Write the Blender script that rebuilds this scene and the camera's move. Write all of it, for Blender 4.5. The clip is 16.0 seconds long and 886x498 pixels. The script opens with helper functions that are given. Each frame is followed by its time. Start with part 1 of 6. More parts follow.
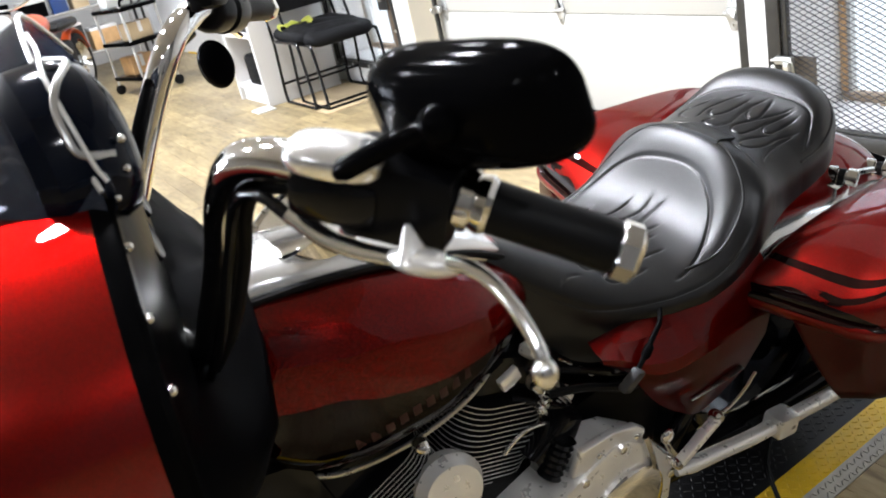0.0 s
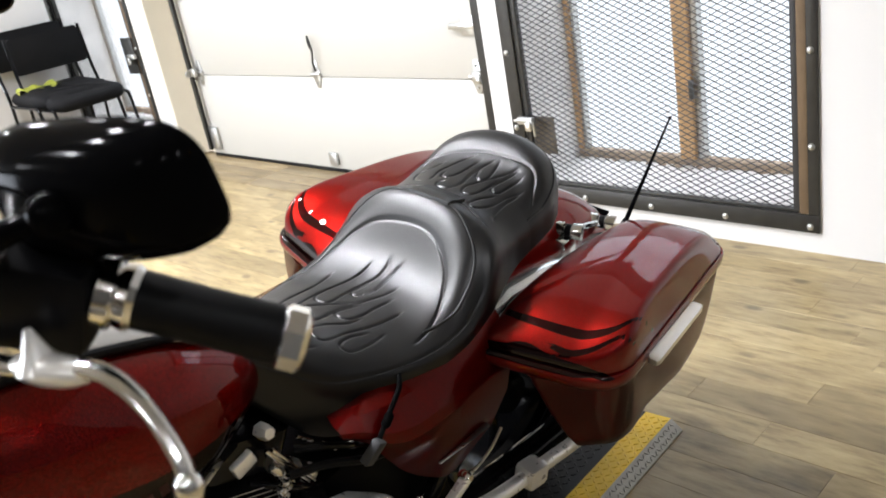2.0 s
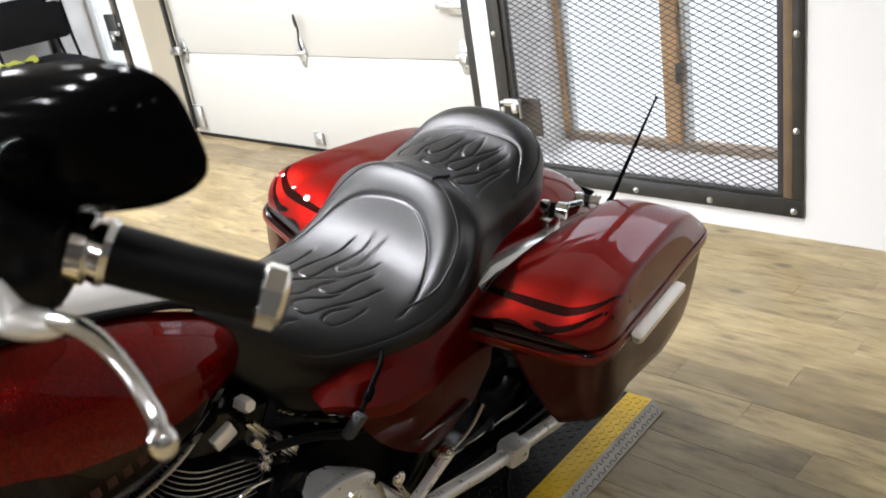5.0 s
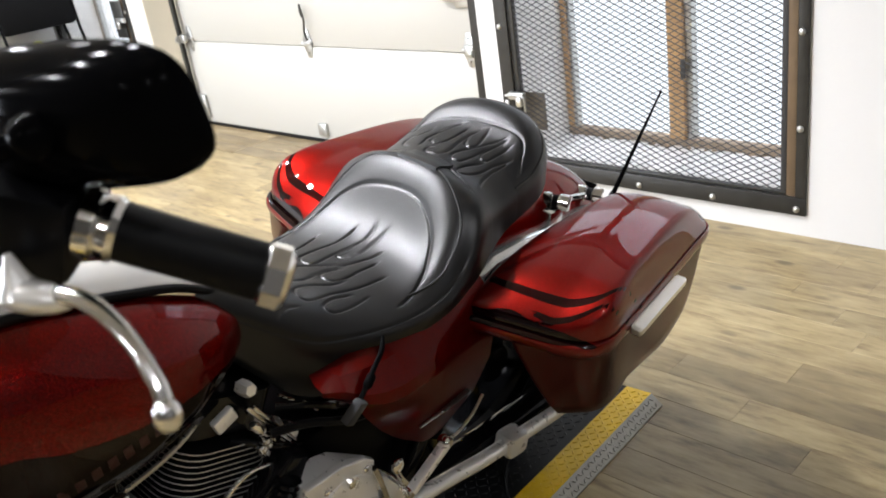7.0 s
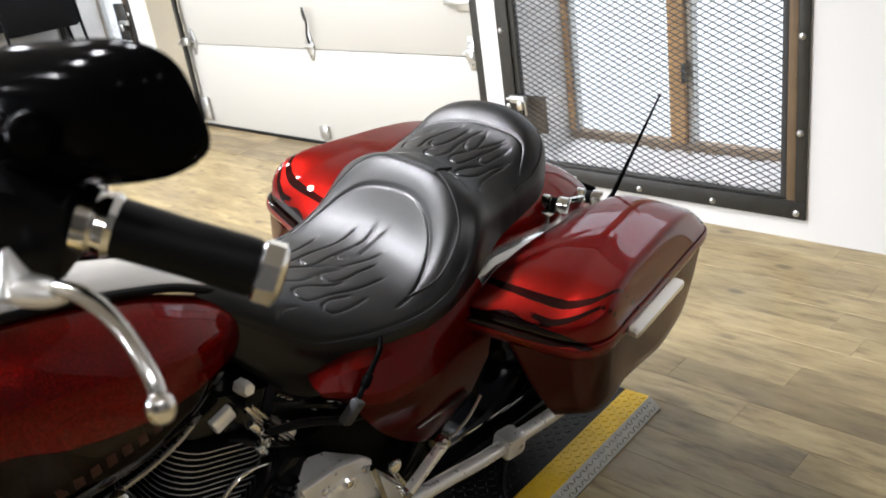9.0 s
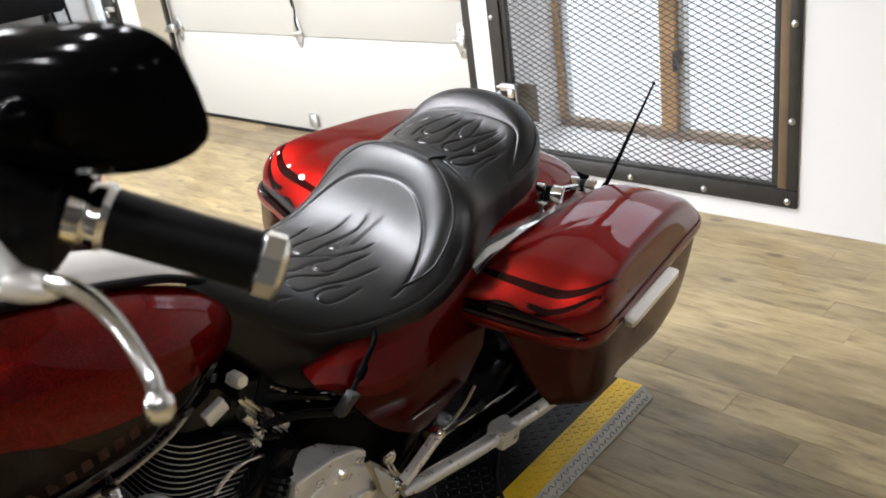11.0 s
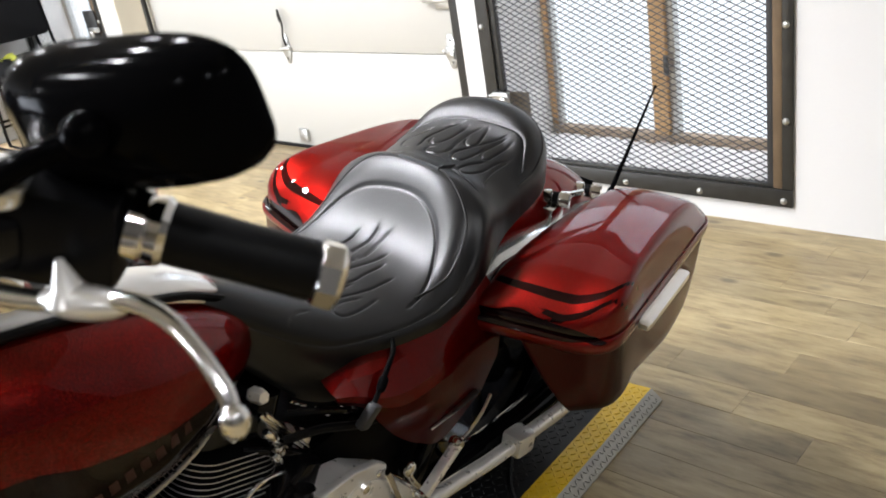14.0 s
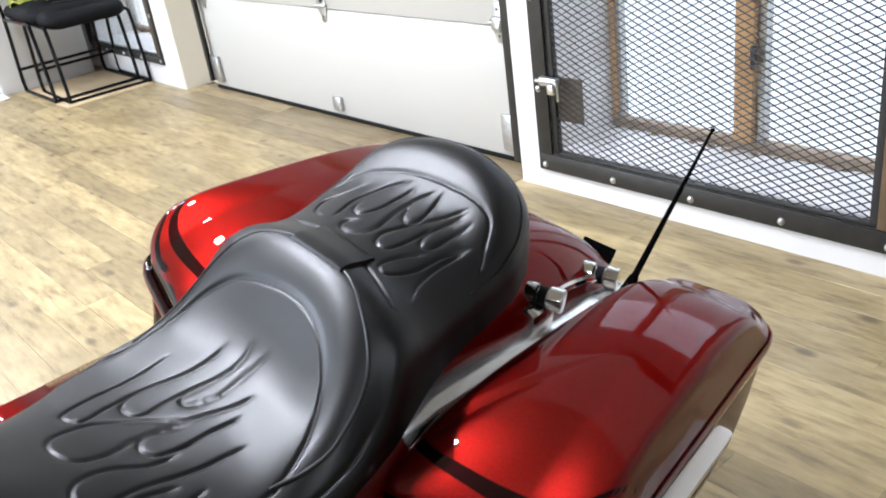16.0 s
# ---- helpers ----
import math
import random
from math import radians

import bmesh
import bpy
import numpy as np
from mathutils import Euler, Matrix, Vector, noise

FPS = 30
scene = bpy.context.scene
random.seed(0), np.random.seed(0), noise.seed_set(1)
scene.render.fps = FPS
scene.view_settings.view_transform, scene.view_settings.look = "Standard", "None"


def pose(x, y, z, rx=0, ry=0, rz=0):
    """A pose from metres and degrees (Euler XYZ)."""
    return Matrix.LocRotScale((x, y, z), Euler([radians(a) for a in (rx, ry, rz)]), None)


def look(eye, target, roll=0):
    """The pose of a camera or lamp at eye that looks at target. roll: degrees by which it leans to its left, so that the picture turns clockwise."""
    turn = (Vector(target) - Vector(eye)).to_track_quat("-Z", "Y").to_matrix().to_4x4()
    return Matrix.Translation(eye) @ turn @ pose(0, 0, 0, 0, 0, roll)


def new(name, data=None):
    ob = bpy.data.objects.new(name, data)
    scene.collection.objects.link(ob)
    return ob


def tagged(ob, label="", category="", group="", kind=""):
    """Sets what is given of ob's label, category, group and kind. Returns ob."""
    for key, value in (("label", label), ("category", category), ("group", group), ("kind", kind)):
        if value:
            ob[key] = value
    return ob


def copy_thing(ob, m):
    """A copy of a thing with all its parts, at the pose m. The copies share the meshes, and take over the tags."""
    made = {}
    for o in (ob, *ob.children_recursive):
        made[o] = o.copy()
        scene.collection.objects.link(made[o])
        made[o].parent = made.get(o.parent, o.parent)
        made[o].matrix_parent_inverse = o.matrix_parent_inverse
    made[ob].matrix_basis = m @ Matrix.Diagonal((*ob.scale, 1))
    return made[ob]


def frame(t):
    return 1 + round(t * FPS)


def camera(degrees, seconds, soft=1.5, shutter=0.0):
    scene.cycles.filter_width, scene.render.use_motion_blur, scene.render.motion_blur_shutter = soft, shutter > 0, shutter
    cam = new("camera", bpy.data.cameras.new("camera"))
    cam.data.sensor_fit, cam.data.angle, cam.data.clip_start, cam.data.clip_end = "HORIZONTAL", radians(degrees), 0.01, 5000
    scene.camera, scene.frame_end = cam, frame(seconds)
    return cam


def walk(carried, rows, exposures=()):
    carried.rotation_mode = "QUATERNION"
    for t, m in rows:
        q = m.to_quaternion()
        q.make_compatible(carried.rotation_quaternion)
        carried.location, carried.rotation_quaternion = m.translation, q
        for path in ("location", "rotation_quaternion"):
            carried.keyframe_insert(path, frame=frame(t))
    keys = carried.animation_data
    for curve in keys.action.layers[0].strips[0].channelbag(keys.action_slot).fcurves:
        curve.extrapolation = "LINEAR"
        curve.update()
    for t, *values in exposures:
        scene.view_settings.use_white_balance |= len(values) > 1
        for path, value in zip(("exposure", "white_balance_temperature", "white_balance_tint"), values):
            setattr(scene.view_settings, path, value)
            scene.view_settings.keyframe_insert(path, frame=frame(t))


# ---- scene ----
cam = camera(53.7, 16.0, soft=1.8)
cam.data.dof.use_dof, cam.data.dof.focus_distance, cam.data.dof.aperture_fstop = True, 1.9, 10.0
PATH = [
    (0, (0.19, -0.063, 1.327), (-1.463, 0.759, 0.558), -13.2),
    (0.5, (0.211, -0.023, 1.321), (-1.327, 0.994, 0.545), -12.9),
    (1, (0.206, 0.005, 1.314), (-1.252, 1.127, 0.53), -12.1),
    (1.5, (0.206, 0.015, 1.313), (-1.199, 1.212, 0.543), -11.2),
    (2, (0.203, 0.022, 1.312), (-1.172, 1.27, 0.571), -10.6),
    (2.5, (0.203, 0.024, 1.314), (-1.167, 1.278, 0.572), -10.6),
    (3, (0.203, 0.023, 1.307), (-1.154, 1.285, 0.555), -10.2),
    (3.5, (0.199, 0.022, 1.303), (-1.156, 1.279, 0.538), -10.0),
    (4, (0.201, 0.022, 1.303), (-1.149, 1.28, 0.53), -9.9),
    (4.5, (0.202, 0.022, 1.298), (-1.145, 1.281, 0.523), -9.8),
    (7, (0.207, 0.015, 1.291), (-1.139, 1.265, 0.501), -8.7),
    (7.5, (0.221, 0.011, 1.292), (-1.13, 1.258, 0.503), -8.7),
    (8, (0.224, 0.005, 1.293), (-1.135, 1.244, 0.507), -8.5),
    (8.5, (0.222, 0.005, 1.294), (-1.138, 1.243, 0.51), -8.5),
    (9, (0.218, 0.013, 1.29), (-1.134, 1.263, 0.508), -8.5),
    (11.5, (0.196, 0.017, 1.287), (-1.129, 1.275, 0.475), -8.3),
    (12, (0.194, 0.018, 1.288), (-1.145, 1.265, 0.481), -8.1),
    (12.5, (0.191, 0.02, 1.285), (-1.15, 1.256, 0.463), -8.1),
    (13, (0.179, 0.025, 1.278), (-1.132, 1.276, 0.433), -8.4),
    (13.5, (0.171, 0.019, 1.281), (-1.119, 1.303, 0.451), -8.3),
    (14, (0.165, -0.011, 1.288), (-1.144, 1.278, 0.497), -9.7),
    (14.5, (0.134, -0.007, 1.309), (-1.121, 1.352, 0.547), -9.5),
    (15, (0.113, 0.157, 1.307), (-1.263, 1.386, 0.535), -9.6),
    (15.5, (0.07, 0.327, 1.301), (-1.375, 1.463, 0.514), -7.4),
    (16, (-0.088, 0.549, 1.25), (-1.501, 1.662, 0.374), -8.3),
]
walk(cam, [(t, look(eye, target, roll)) for t, eye, target, roll in PATH], exposures=[(0, 0.14, 6300, 10), (0.6, 0.05, 6420, 10), (1.5, 0, 6500, 10), (3, 0, 6500, 10), (4.5, -0.03, 6500, 10), (7, -0.06, 6500, 10), (8, -0.12, 6500, 10), (9, -0.11, 6500, 10), (12, -0.1, 6500, 10), (13.5, -0.06, 6500, 10), (14.5, -0.06, 6480, 10), (15, -0.11, 6300, 10), (16, -0.14, 6080, 10)])

# ---- world and lights ----
world = bpy.data.worlds.new("world")
scene.world = world
world.use_nodes = True
world.node_tree.nodes["Background"].inputs[0].default_value = (0.80, 0.88, 1.0, 1)
world.node_tree.nodes["Background"].inputs[1].default_value = 4.5


def lamp(name, place, size, power, colour=(1, 0.95, 0.88), target=None):
    data = bpy.data.lights.new(name, "AREA")
    data.energy, data.color, data.size, data.shape = power, colour, size, "DISK"
    ob = new(name, data)
    ob.matrix_world = look(place, target or (place[0], place[1] + 0.001, 0))
    return ob


CEIL = 3.4
# x, y, power and the beam's full angle
LAMPS = [(-2.05, 1.10, 42, 116), (-3.1, 1.35, 26, 124), (-4.3, 1.4, 20, 136), (-5.3, 1.2, 62, 150), (-7.0, 0.9, 84, 160), (-8.8, 0.6, 115, 170), (-2.2, 0.25, 76, 130), (-2.15, -0.6, 80, 140), (-2.7, -1.75, 80, 140), (-4.5, -3.7, 60, 150), (2.5, 0.35, 36, 160), (2.4, -1.5, 26, 160), (0.6, -3.2, 26, 170)]
for x, y, power, beam in LAMPS:
    lamp("ceiling_lamp", (x, y, CEIL - 0.075), 0.22, power, (0.975, 0.985, 1.04)).data.spread = radians(beam)
# daylight from the shop's large front window, behind the camera
front = bpy.data.lights.new("front_window_light", "AREA")
front.shape, front.size, front.size_y, front.energy, front.color = "RECTANGLE", 4.7, 1.9, 700, (0.89, 0.95, 1.06)
new("front_window_light", front).matrix_world = look((-8.6, -5.97, 1.9), (-8.6, 0, 1.9))


# ---- materials ----
def mat(name, base, rough=0.5, metal=0.0, coat=0.0, vary=0.15, scale=8.0, bump=0.0, bump_scale=60.0, rvary=0.1, spec=0.5, coat_rough=0.03, random_vary=0.0):
    m = bpy.data.materials.new(name)
    m.use_nodes = True
    nt = m.node_tree
    p = nt.nodes["Principled BSDF"]
    p.inputs["Roughness"].default_value, p.inputs["Metallic"].default_value = rough, metal
    p.inputs["Coat Weight"].default_value, p.inputs["Coat Roughness"].default_value = coat, coat_rough
    p.inputs["Specular IOR Level"].default_value = spec
    co = nt.nodes.new("ShaderNodeTexCoord")
    n1 = nt.nodes.new("ShaderNodeTexNoise")
    n1.inputs["Scale"].default_value, n1.inputs["Detail"].default_value = scale, 5
    nt.links.new(co.outputs["Object"], n1.inputs["Vector"])
    mix = nt.nodes.new("ShaderNodeMix")
    mix.data_type = "RGBA"
    mix.inputs["A"].default_value = (*[c * (1 - vary) for c in base], 1)
    mix.inputs["B"].default_value = (*[min(1, c * (1 + vary)) for c in base], 1)
    nt.links.new(n1.outputs["Fac"], mix.inputs["Factor"])
    out = mix.outputs["Result"]
    if random_vary:
        info = nt.nodes.new("ShaderNodeObjectInfo")
        hsv = nt.nodes.new("ShaderNodeHueSaturation")
        mr = nt.nodes.new("ShaderNodeMapRange")
        mr.inputs["To Min"].default_value, mr.inputs["To Max"].default_value = 1 - random_vary, 1 + random_vary
        nt.links.new(info.outputs["Random"], mr.inputs["Value"])
        nt.links.new(mr.outputs["Result"], hsv.inputs["Value"])
        nt.links.new(out, hsv.inputs["Color"])
        out = hsv.outputs["Color"]
    nt.links.new(out, p.inputs["Base Color"])
    n2 = nt.nodes.new("ShaderNodeTexNoise")
    n2.inputs["Scale"].default_value, n2.inputs["Detail"].default_value = bump_scale, 3
    nt.links.new(co.outputs["Object"], n2.inputs["Vector"])
    rr = nt.nodes.new("ShaderNodeMapRange")
    rr.inputs["To Min"].default_value, rr.inputs["To Max"].default_value = max(0, rough * (1 - rvary)), min(1, rough * (1 + rvary))
    nt.links.new(n2.outputs["Fac"], rr.inputs["Value"])
    nt.links.new(rr.outputs["Result"], p.inputs["Roughness"])
    if bump:
        b = nt.nodes.new("ShaderNodeBump")
        b.inputs["Strength"].default_value, b.inputs["Distance"].default_value = bump, 0.002
        nt.links.new(n2.outputs["Fac"], b.inputs["Height"])
        nt.links.new(b.outputs["Normal"], p.inputs["Normal"])
    return m


def paint(name, base, flake=0.35, second=None, sparkle=0.08, size=900, rough=0.34):
    """Candy paint with metal flakes under a clear coat; second: the colour of the flame artwork, where the mesh's mask is positive."""
    m = mat(name, base, rough, 0.78, 1.0, 0.12, 3.0, 0, 400, spec=0.0, coat_rough=0.012)
    nt = m.node_tree
    p = nt.nodes["Principled BSDF"]
    co = nt.nodes.new("ShaderNodeTexCoord")
    vo = nt.nodes.new("ShaderNodeTexVoronoi")
    vo.inputs["Scale"].default_value = size
    p.inputs["Specular Tint"].default_value = (0.35, 0.012, 0.012, 1)
    p.inputs["Coat IOR"].default_value = 1.38
    nt.links.new(co.outputs["Object"], vo.inputs["Vector"])
    old = p.inputs["Base Color"].links[0].from_socket
    if second:
        at = nt.nodes.new("ShaderNodeAttribute")
        at.attribute_name = "art"
        mr = nt.nodes.new("ShaderNodeMapRange")
        mr.inputs["From Min"].default_value, mr.inputs["From Max"].default_value = -0.0008, 0.0008
        nt.links.new(at.outputs["Fac"], mr.inputs["Value"])
        mx = nt.nodes.new("ShaderNodeMix")
        mx.data_type = "RGBA"
        mx.inputs["B"].default_value = (*second, 1)
        nt.links.new(mr.outputs["Result"], mx.inputs["Factor"])
        nt.links.new(old, mx.inputs["A"])
        old = mx.outputs["Result"]
    fl = nt.nodes.new("ShaderNodeMix")
    fl.data_type, fl.blend_type = "RGBA", "MULTIPLY"
    fl.inputs["Factor"].default_value = flake
    nt.links.new(old, fl.inputs["A"])
    nt.links.new(vo.outputs["Color"], fl.inputs["B"])
    nt.links.new(fl.outputs["Result"], p.inputs["Base Color"])
    nb = nt.nodes.new("ShaderNodeBump")
    nb.inputs["Strength"].default_value, nb.inputs["Distance"].default_value = sparkle, 0.0005
    nt.links.new(vo.outputs["Distance"], nb.inputs["Height"])
    nt.links.new(nb.outputs["Normal"], p.inputs["Normal"])
    return m


RED = paint("candy_red_paint", (0.215, 0.0056, 0.0040))
RED_ART = paint("candy_red_flame_paint", (0.172, 0.0050, 0.0036), second=(0.007, 0.001, 0.0012), sparkle=0.2)
TANK_ART = paint("candy_red_tank_paint", (0.190, 0.0052, 0.0036), 0.55, second=(0.008, 0.0010, 0.0012), sparkle=1.0, size=420, rough=0.24)
TANK_ART.node_tree.nodes["Principled BSDF"].inputs["Coat Weight"].default_value = 0.7
MAROON = paint("dark_maroon_paint", (0.045, 0.0024, 0.0016))
MAROON.node_tree.nodes["Principled BSDF"].inputs["Coat Weight"].default_value = 0.6
CHROME = mat("polished_chrome", (0.82, 0.81, 0.79), 0.06, 1.0, vary=0.03)
SATIN = mat("satin_aluminium", (0.62, 0.61, 0.58), 0.28, 1.0, vary=0.1, bump=0.05)
LIDMETAL = mat("polished_cover_metal", (0.90, 0.90, 0.89), 0.22, 0.8, vary=0.05, scale=20)
BRIGHT = mat("brushed_bright_metal", (0.90, 0.89, 0.87), 0.36, 1.0, vary=0.04, scale=20)
BLACK = mat("gloss_black_enamel", (0.004, 0.004, 0.0045), 0.12, 0.0, 0.0, 0.2, spec=0.22)
MATT = mat("satin_black_plastic", (0.002, 0.002, 0.0023), 0.09, 0.0, vary=0.2, bump=0.003, bump_scale=300, spec=0.014)
RUBBER = mat("black_rubber", (0.004, 0.004, 0.0043), 0.5, 0.0, vary=0.25, bump=0.08, bump_scale=700, spec=0.12)
COWL = mat("dull_black_cowl", (0.002, 0.002, 0.0022), 0.3, 0.0, vary=0.2, spec=0.01)
SWITCH = mat("switch_black_plastic", (0.004, 0.004, 0.0045), 0.3, 0.0, vary=0.2, bump=0.01, bump_scale=300, spec=0.10)
LEATHER = mat("black_leather", (0.0018, 0.0018, 0.0020), 0.38, 0.0, vary=0.2, scale=30, bump=0.08, bump_scale=520, spec=0.45)
ENGINE = mat("engine_black", (0.003, 0.003, 0.0032), 0.35, 0.0, vary=0.2, bump=0.3, bump_scale=250, spec=0.07)
FIN_EDGE = mat("machined_fin_edge", (0.80, 0.80, 0.78), 0.35, 0.7)
NAVY = mat("gloss_blue_black", (0.002, 0.0035, 0.008), 0.1, 0.0, 0.0, 0.2, spec=0.16)
GLASS_SMOKE = mat("smoked_windshield", (0.04, 0.05, 0.075), 0.03, 0.0, 0.6, vary=0.02)
GLASS_SMOKE.node_tree.nodes["Principled BSDF"].inputs["Transmission Weight"].default_value = 0.35
ALLOY = mat("bright_satin_alloy", (0.86, 0.85, 0.82), 0.30, 0.55, vary=0.06, scale=30, rvary=0.3)
CAST = mat("polished_cast_alloy", (0.86, 0.855, 0.84), 0.16, 1.0, vary=0.05, scale=30, rvary=0.3)
DIAL = mat("dial_face", (0.55, 0.55, 0.52), 0.4)
WHITE = mat("white_wall_paint", (0.64, 0.632, 0.615), 0.6, vary=0.03, scale=2.5, bump=0.25, bump_scale=90)
DOORWHITE = mat("white_steel_door", (0.475, 0.465, 0.425), 0.42, vary=0.03, scale=1.5, bump=0.12, bump_scale=160)
CREAM = mat("cream_jamb_paint", (0.70, 0.66, 0.56), 0.55, vary=0.05)
DIM = mat("grey_shop_wall", (0.20, 0.19, 0.175), 0.8, vary=0.2, scale=1.5)
EASTWALL = mat("grey_east_wall", (0.13, 0.125, 0.12), 0.7, vary=0.1, scale=1.5)
CEILING = mat("pale_ceiling", (0.42, 0.415, 0.40), 0.8, vary=0.03)
STEEL = mat("dark_steel", (0.042, 0.041, 0.038), 0.42, 0.6, vary=0.35, scale=14, bump=0.3, bump_scale=120)
GRATE = mat("dark_expanded_metal", (0.05, 0.05, 0.052), 0.5, 0.5, vary=0.3)
ZINC = mat("galvanised_steel", (0.50, 0.50, 0.48), 0.35, 0.9, vary=0.2, scale=40)
OAK = mat("old_oak_wood", (0.52, 0.31, 0.135), 0.55, vary=0.4, scale=12, bump=0.3)
PALEWOOD = mat("pale_grey_timber", (0.42, 0.38, 0.32), 0.65, vary=0.35, scale=16, bump=0.3)
RAILWOOD = mat("weathered_grey_timber", (0.30, 0.225, 0.155), 0.7, vary=0.45, scale=16, bump=0.4)
BATTEN = mat("dull_brown_timber", (0.13, 0.085, 0.045), 0.65, vary=0.35, scale=14, bump=0.3)
RUSTY = mat("rusty_steel", (0.13, 0.105, 0.075), 0.6, 0.3, vary=0.4, scale=30, bump=0.3)
SILL = mat("dusty_white_sill", (0.78, 0.77, 0.75), 0.7, vary=0.25, scale=9, bump=0.3)
YELLOW = mat("yellow_platform_paint", (0.66, 0.42, 0.006), 0.4, 0.0, vary=0.25, scale=20, bump=0.2)
DECK = mat("black_tread_plate", (0.007, 0.007, 0.0075), 0.45, 0.0, vary=0.3, spec=0.2)
TREAD = mat("bare_tread_plate", (0.30, 0.295, 0.27), 0.32, 0.9, vary=0.25, scale=25)
FABRIC = mat("black_upholstery", (0.005, 0.005, 0.0055), 0.7, vary=0.3, bump=0.5, bump_scale=600, spec=0.1)
LIME = mat("yellow_green_cloth", (0.50, 0.52, 0.09), 0.8, vary=0.2)
TAN = mat("tan_cardboard", (0.45, 0.34, 0.2), 0.8, vary=0.15)
ORANGE = mat("orange_paint", (0.65, 0.09, 0.02), 0.3, 0.0, 0.8)
BLUE = mat("blue_paint", (0.02, 0.05, 0.16), 0.3, 0.0, 0.8)
GLASS = bpy.data.materials.new("window_glass")
GLASS.use_nodes = True
GLASS.node_tree.nodes["Principled BSDF"].inputs["Base Color"].default_value = (1, 1, 1, 1)
GLASS.node_tree.nodes["Principled BSDF"].inputs["Transmission Weight"].default_value = 1.0
GLASS.node_tree.nodes["Principled BSDF"].inputs["Roughness"].default_value = 0.0
GLASS.node_tree.nodes["Principled BSDF"].inputs["IOR"].default_value = 1.05


def glow(name, colour, strength):
    m = bpy.data.materials.new(name)
    m.use_nodes = True
    nt = m.node_tree
    nt.nodes.remove(nt.nodes["Principled BSDF"])
    e = nt.nodes.new("ShaderNodeEmission")
    e.inputs[0].default_value, e.inputs[1].default_value = (*colour, 1), strength
    nt.links.new(e.outputs[0], nt.nodes["Material Output"].inputs[0])
    return m


DAYLIGHT = glow("overcast_daylight", (0.88, 0.935, 1.0), 1.4)
TUBE = glow("lamp_diffuser", (1.0, 0.95, 0.88), 6.0)


def plank_material():
    m = bpy.data.materials.new("vinyl_wood_plank")
    m.use_nodes = True
    nt = m.node_tree
    p = nt.nodes["Principled BSDF"]
    co = nt.nodes.new("ShaderNodeNewGeometry")
    info = nt.nodes.new("ShaderNodeObjectInfo")
    add = nt.nodes.new("ShaderNodeMath")
    add.operation = "ADD"
    nt.links.new(info.outputs["Random"], add.inputs[0])
    nt.links.new(co.outputs["Random Per Island"], add.inputs[1])
    frac = nt.nodes.new("ShaderNodeMath")
    frac.operation = "FRACT"
    nt.links.new(add.outputs[0], frac.inputs[0])
    off = nt.nodes.new("ShaderNodeCombineXYZ")
    mul = nt.nodes.new("ShaderNodeMath")
    mul.operation = "MULTIPLY"
    mul.inputs[1].default_value = 37.0
    nt.links.new(frac.outputs[0], mul.inputs[0])
    nt.links.new(mul.outputs[0], off.inputs["Z"])
    vadd = nt.nodes.new("ShaderNodeVectorMath")
    nt.links.new(co.outputs["Position"], vadd.inputs[0])
    nt.links.new(off.outputs[0], vadd.inputs[1])
    mp = nt.nodes.new("ShaderNodeMapping")
    mp.inputs["Scale"].default_value = (4.6, 21.0, 1.0)
    nt.links.new(vadd.outputs[0], mp.inputs["Vector"])
    n = nt.nodes.new("ShaderNodeTexNoise")
    n.inputs["Scale"].default_value, n.inputs["Detail"].default_value, n.inputs["Roughness"].default_value = 1.6, 8, 0.62
    nt.links.new(mp.outputs[0], n.inputs["Vector"])
    ramp = nt.nodes.new("ShaderNodeValToRGB")
    el = ramp.color_ramp.elements
    el[0].position, el[0].color = 0.27, (0.120, 0.082, 0.037, 1)
    el[1].position, el[1].color = 0.74, (0.392, 0.313, 0.170, 1)
    e = el.new(0.48)
    e.color = (0.280, 0.215, 0.106, 1)
    nt.links.new(n.outputs["Fac"], ramp.inputs[0])
    hsv = nt.nodes.new("ShaderNodeHueSaturation")
    mr = nt.nodes.new("ShaderNodeMapRange")
    mr.inputs["To Min"].default_value, mr.inputs["To Max"].default_value = 0.74, 1.16
    nt.links.new(frac.outputs[0], mr.inputs["Value"])
    nt.links.new(mr.outputs[0], hsv.inputs["Value"])
    nt.links.new(ramp.outputs[0], hsv.inputs["Color"])
    blot = nt.nodes.new("ShaderNodeTexNoise")
    blot.inputs["Scale"].default_value, blot.inputs["Detail"].default_value, blot.inputs["Roughness"].default_value = 3.2, 6, 0.6
    nt.links.new(vadd.outputs[0], blot.inputs["Vector"])
    br = nt.nodes.new("ShaderNodeMapRange")
    br.inputs["From Min"].default_value, br.inputs["From Max"].default_value = 0.50, 0.72
    br.inputs["To Max"].default_value = 0.5
    nt.links.new(blot.outputs["Fac"], br.inputs["Value"])
    bmx = nt.nodes.new("ShaderNodeMix")
    bmx.data_type = "RGBA"
    bmx.inputs["B"].default_value = (0.150, 0.112, 0.058, 1)
    nt.links.new(br.outputs[0], bmx.inputs["Factor"])
    nt.links.new(hsv.outputs[0], bmx.inputs["A"])
    dirt = nt.nodes.new("ShaderNodeTexNoise")
    dirt.inputs["Scale"].default_value, dirt.inputs["Detail"].default_value, dirt.inputs["Roughness"].default_value = 1.1, 7, 0.62
    dm = nt.nodes.new("ShaderNodeMapping")
    dm.inputs["Scale"].default_value = (0.8, 3.4, 1.0)
    nt.links.new(co.outputs["Position"], dm.inputs["Vector"])
    nt.links.new(dm.outputs[0], dirt.inputs["Vector"])
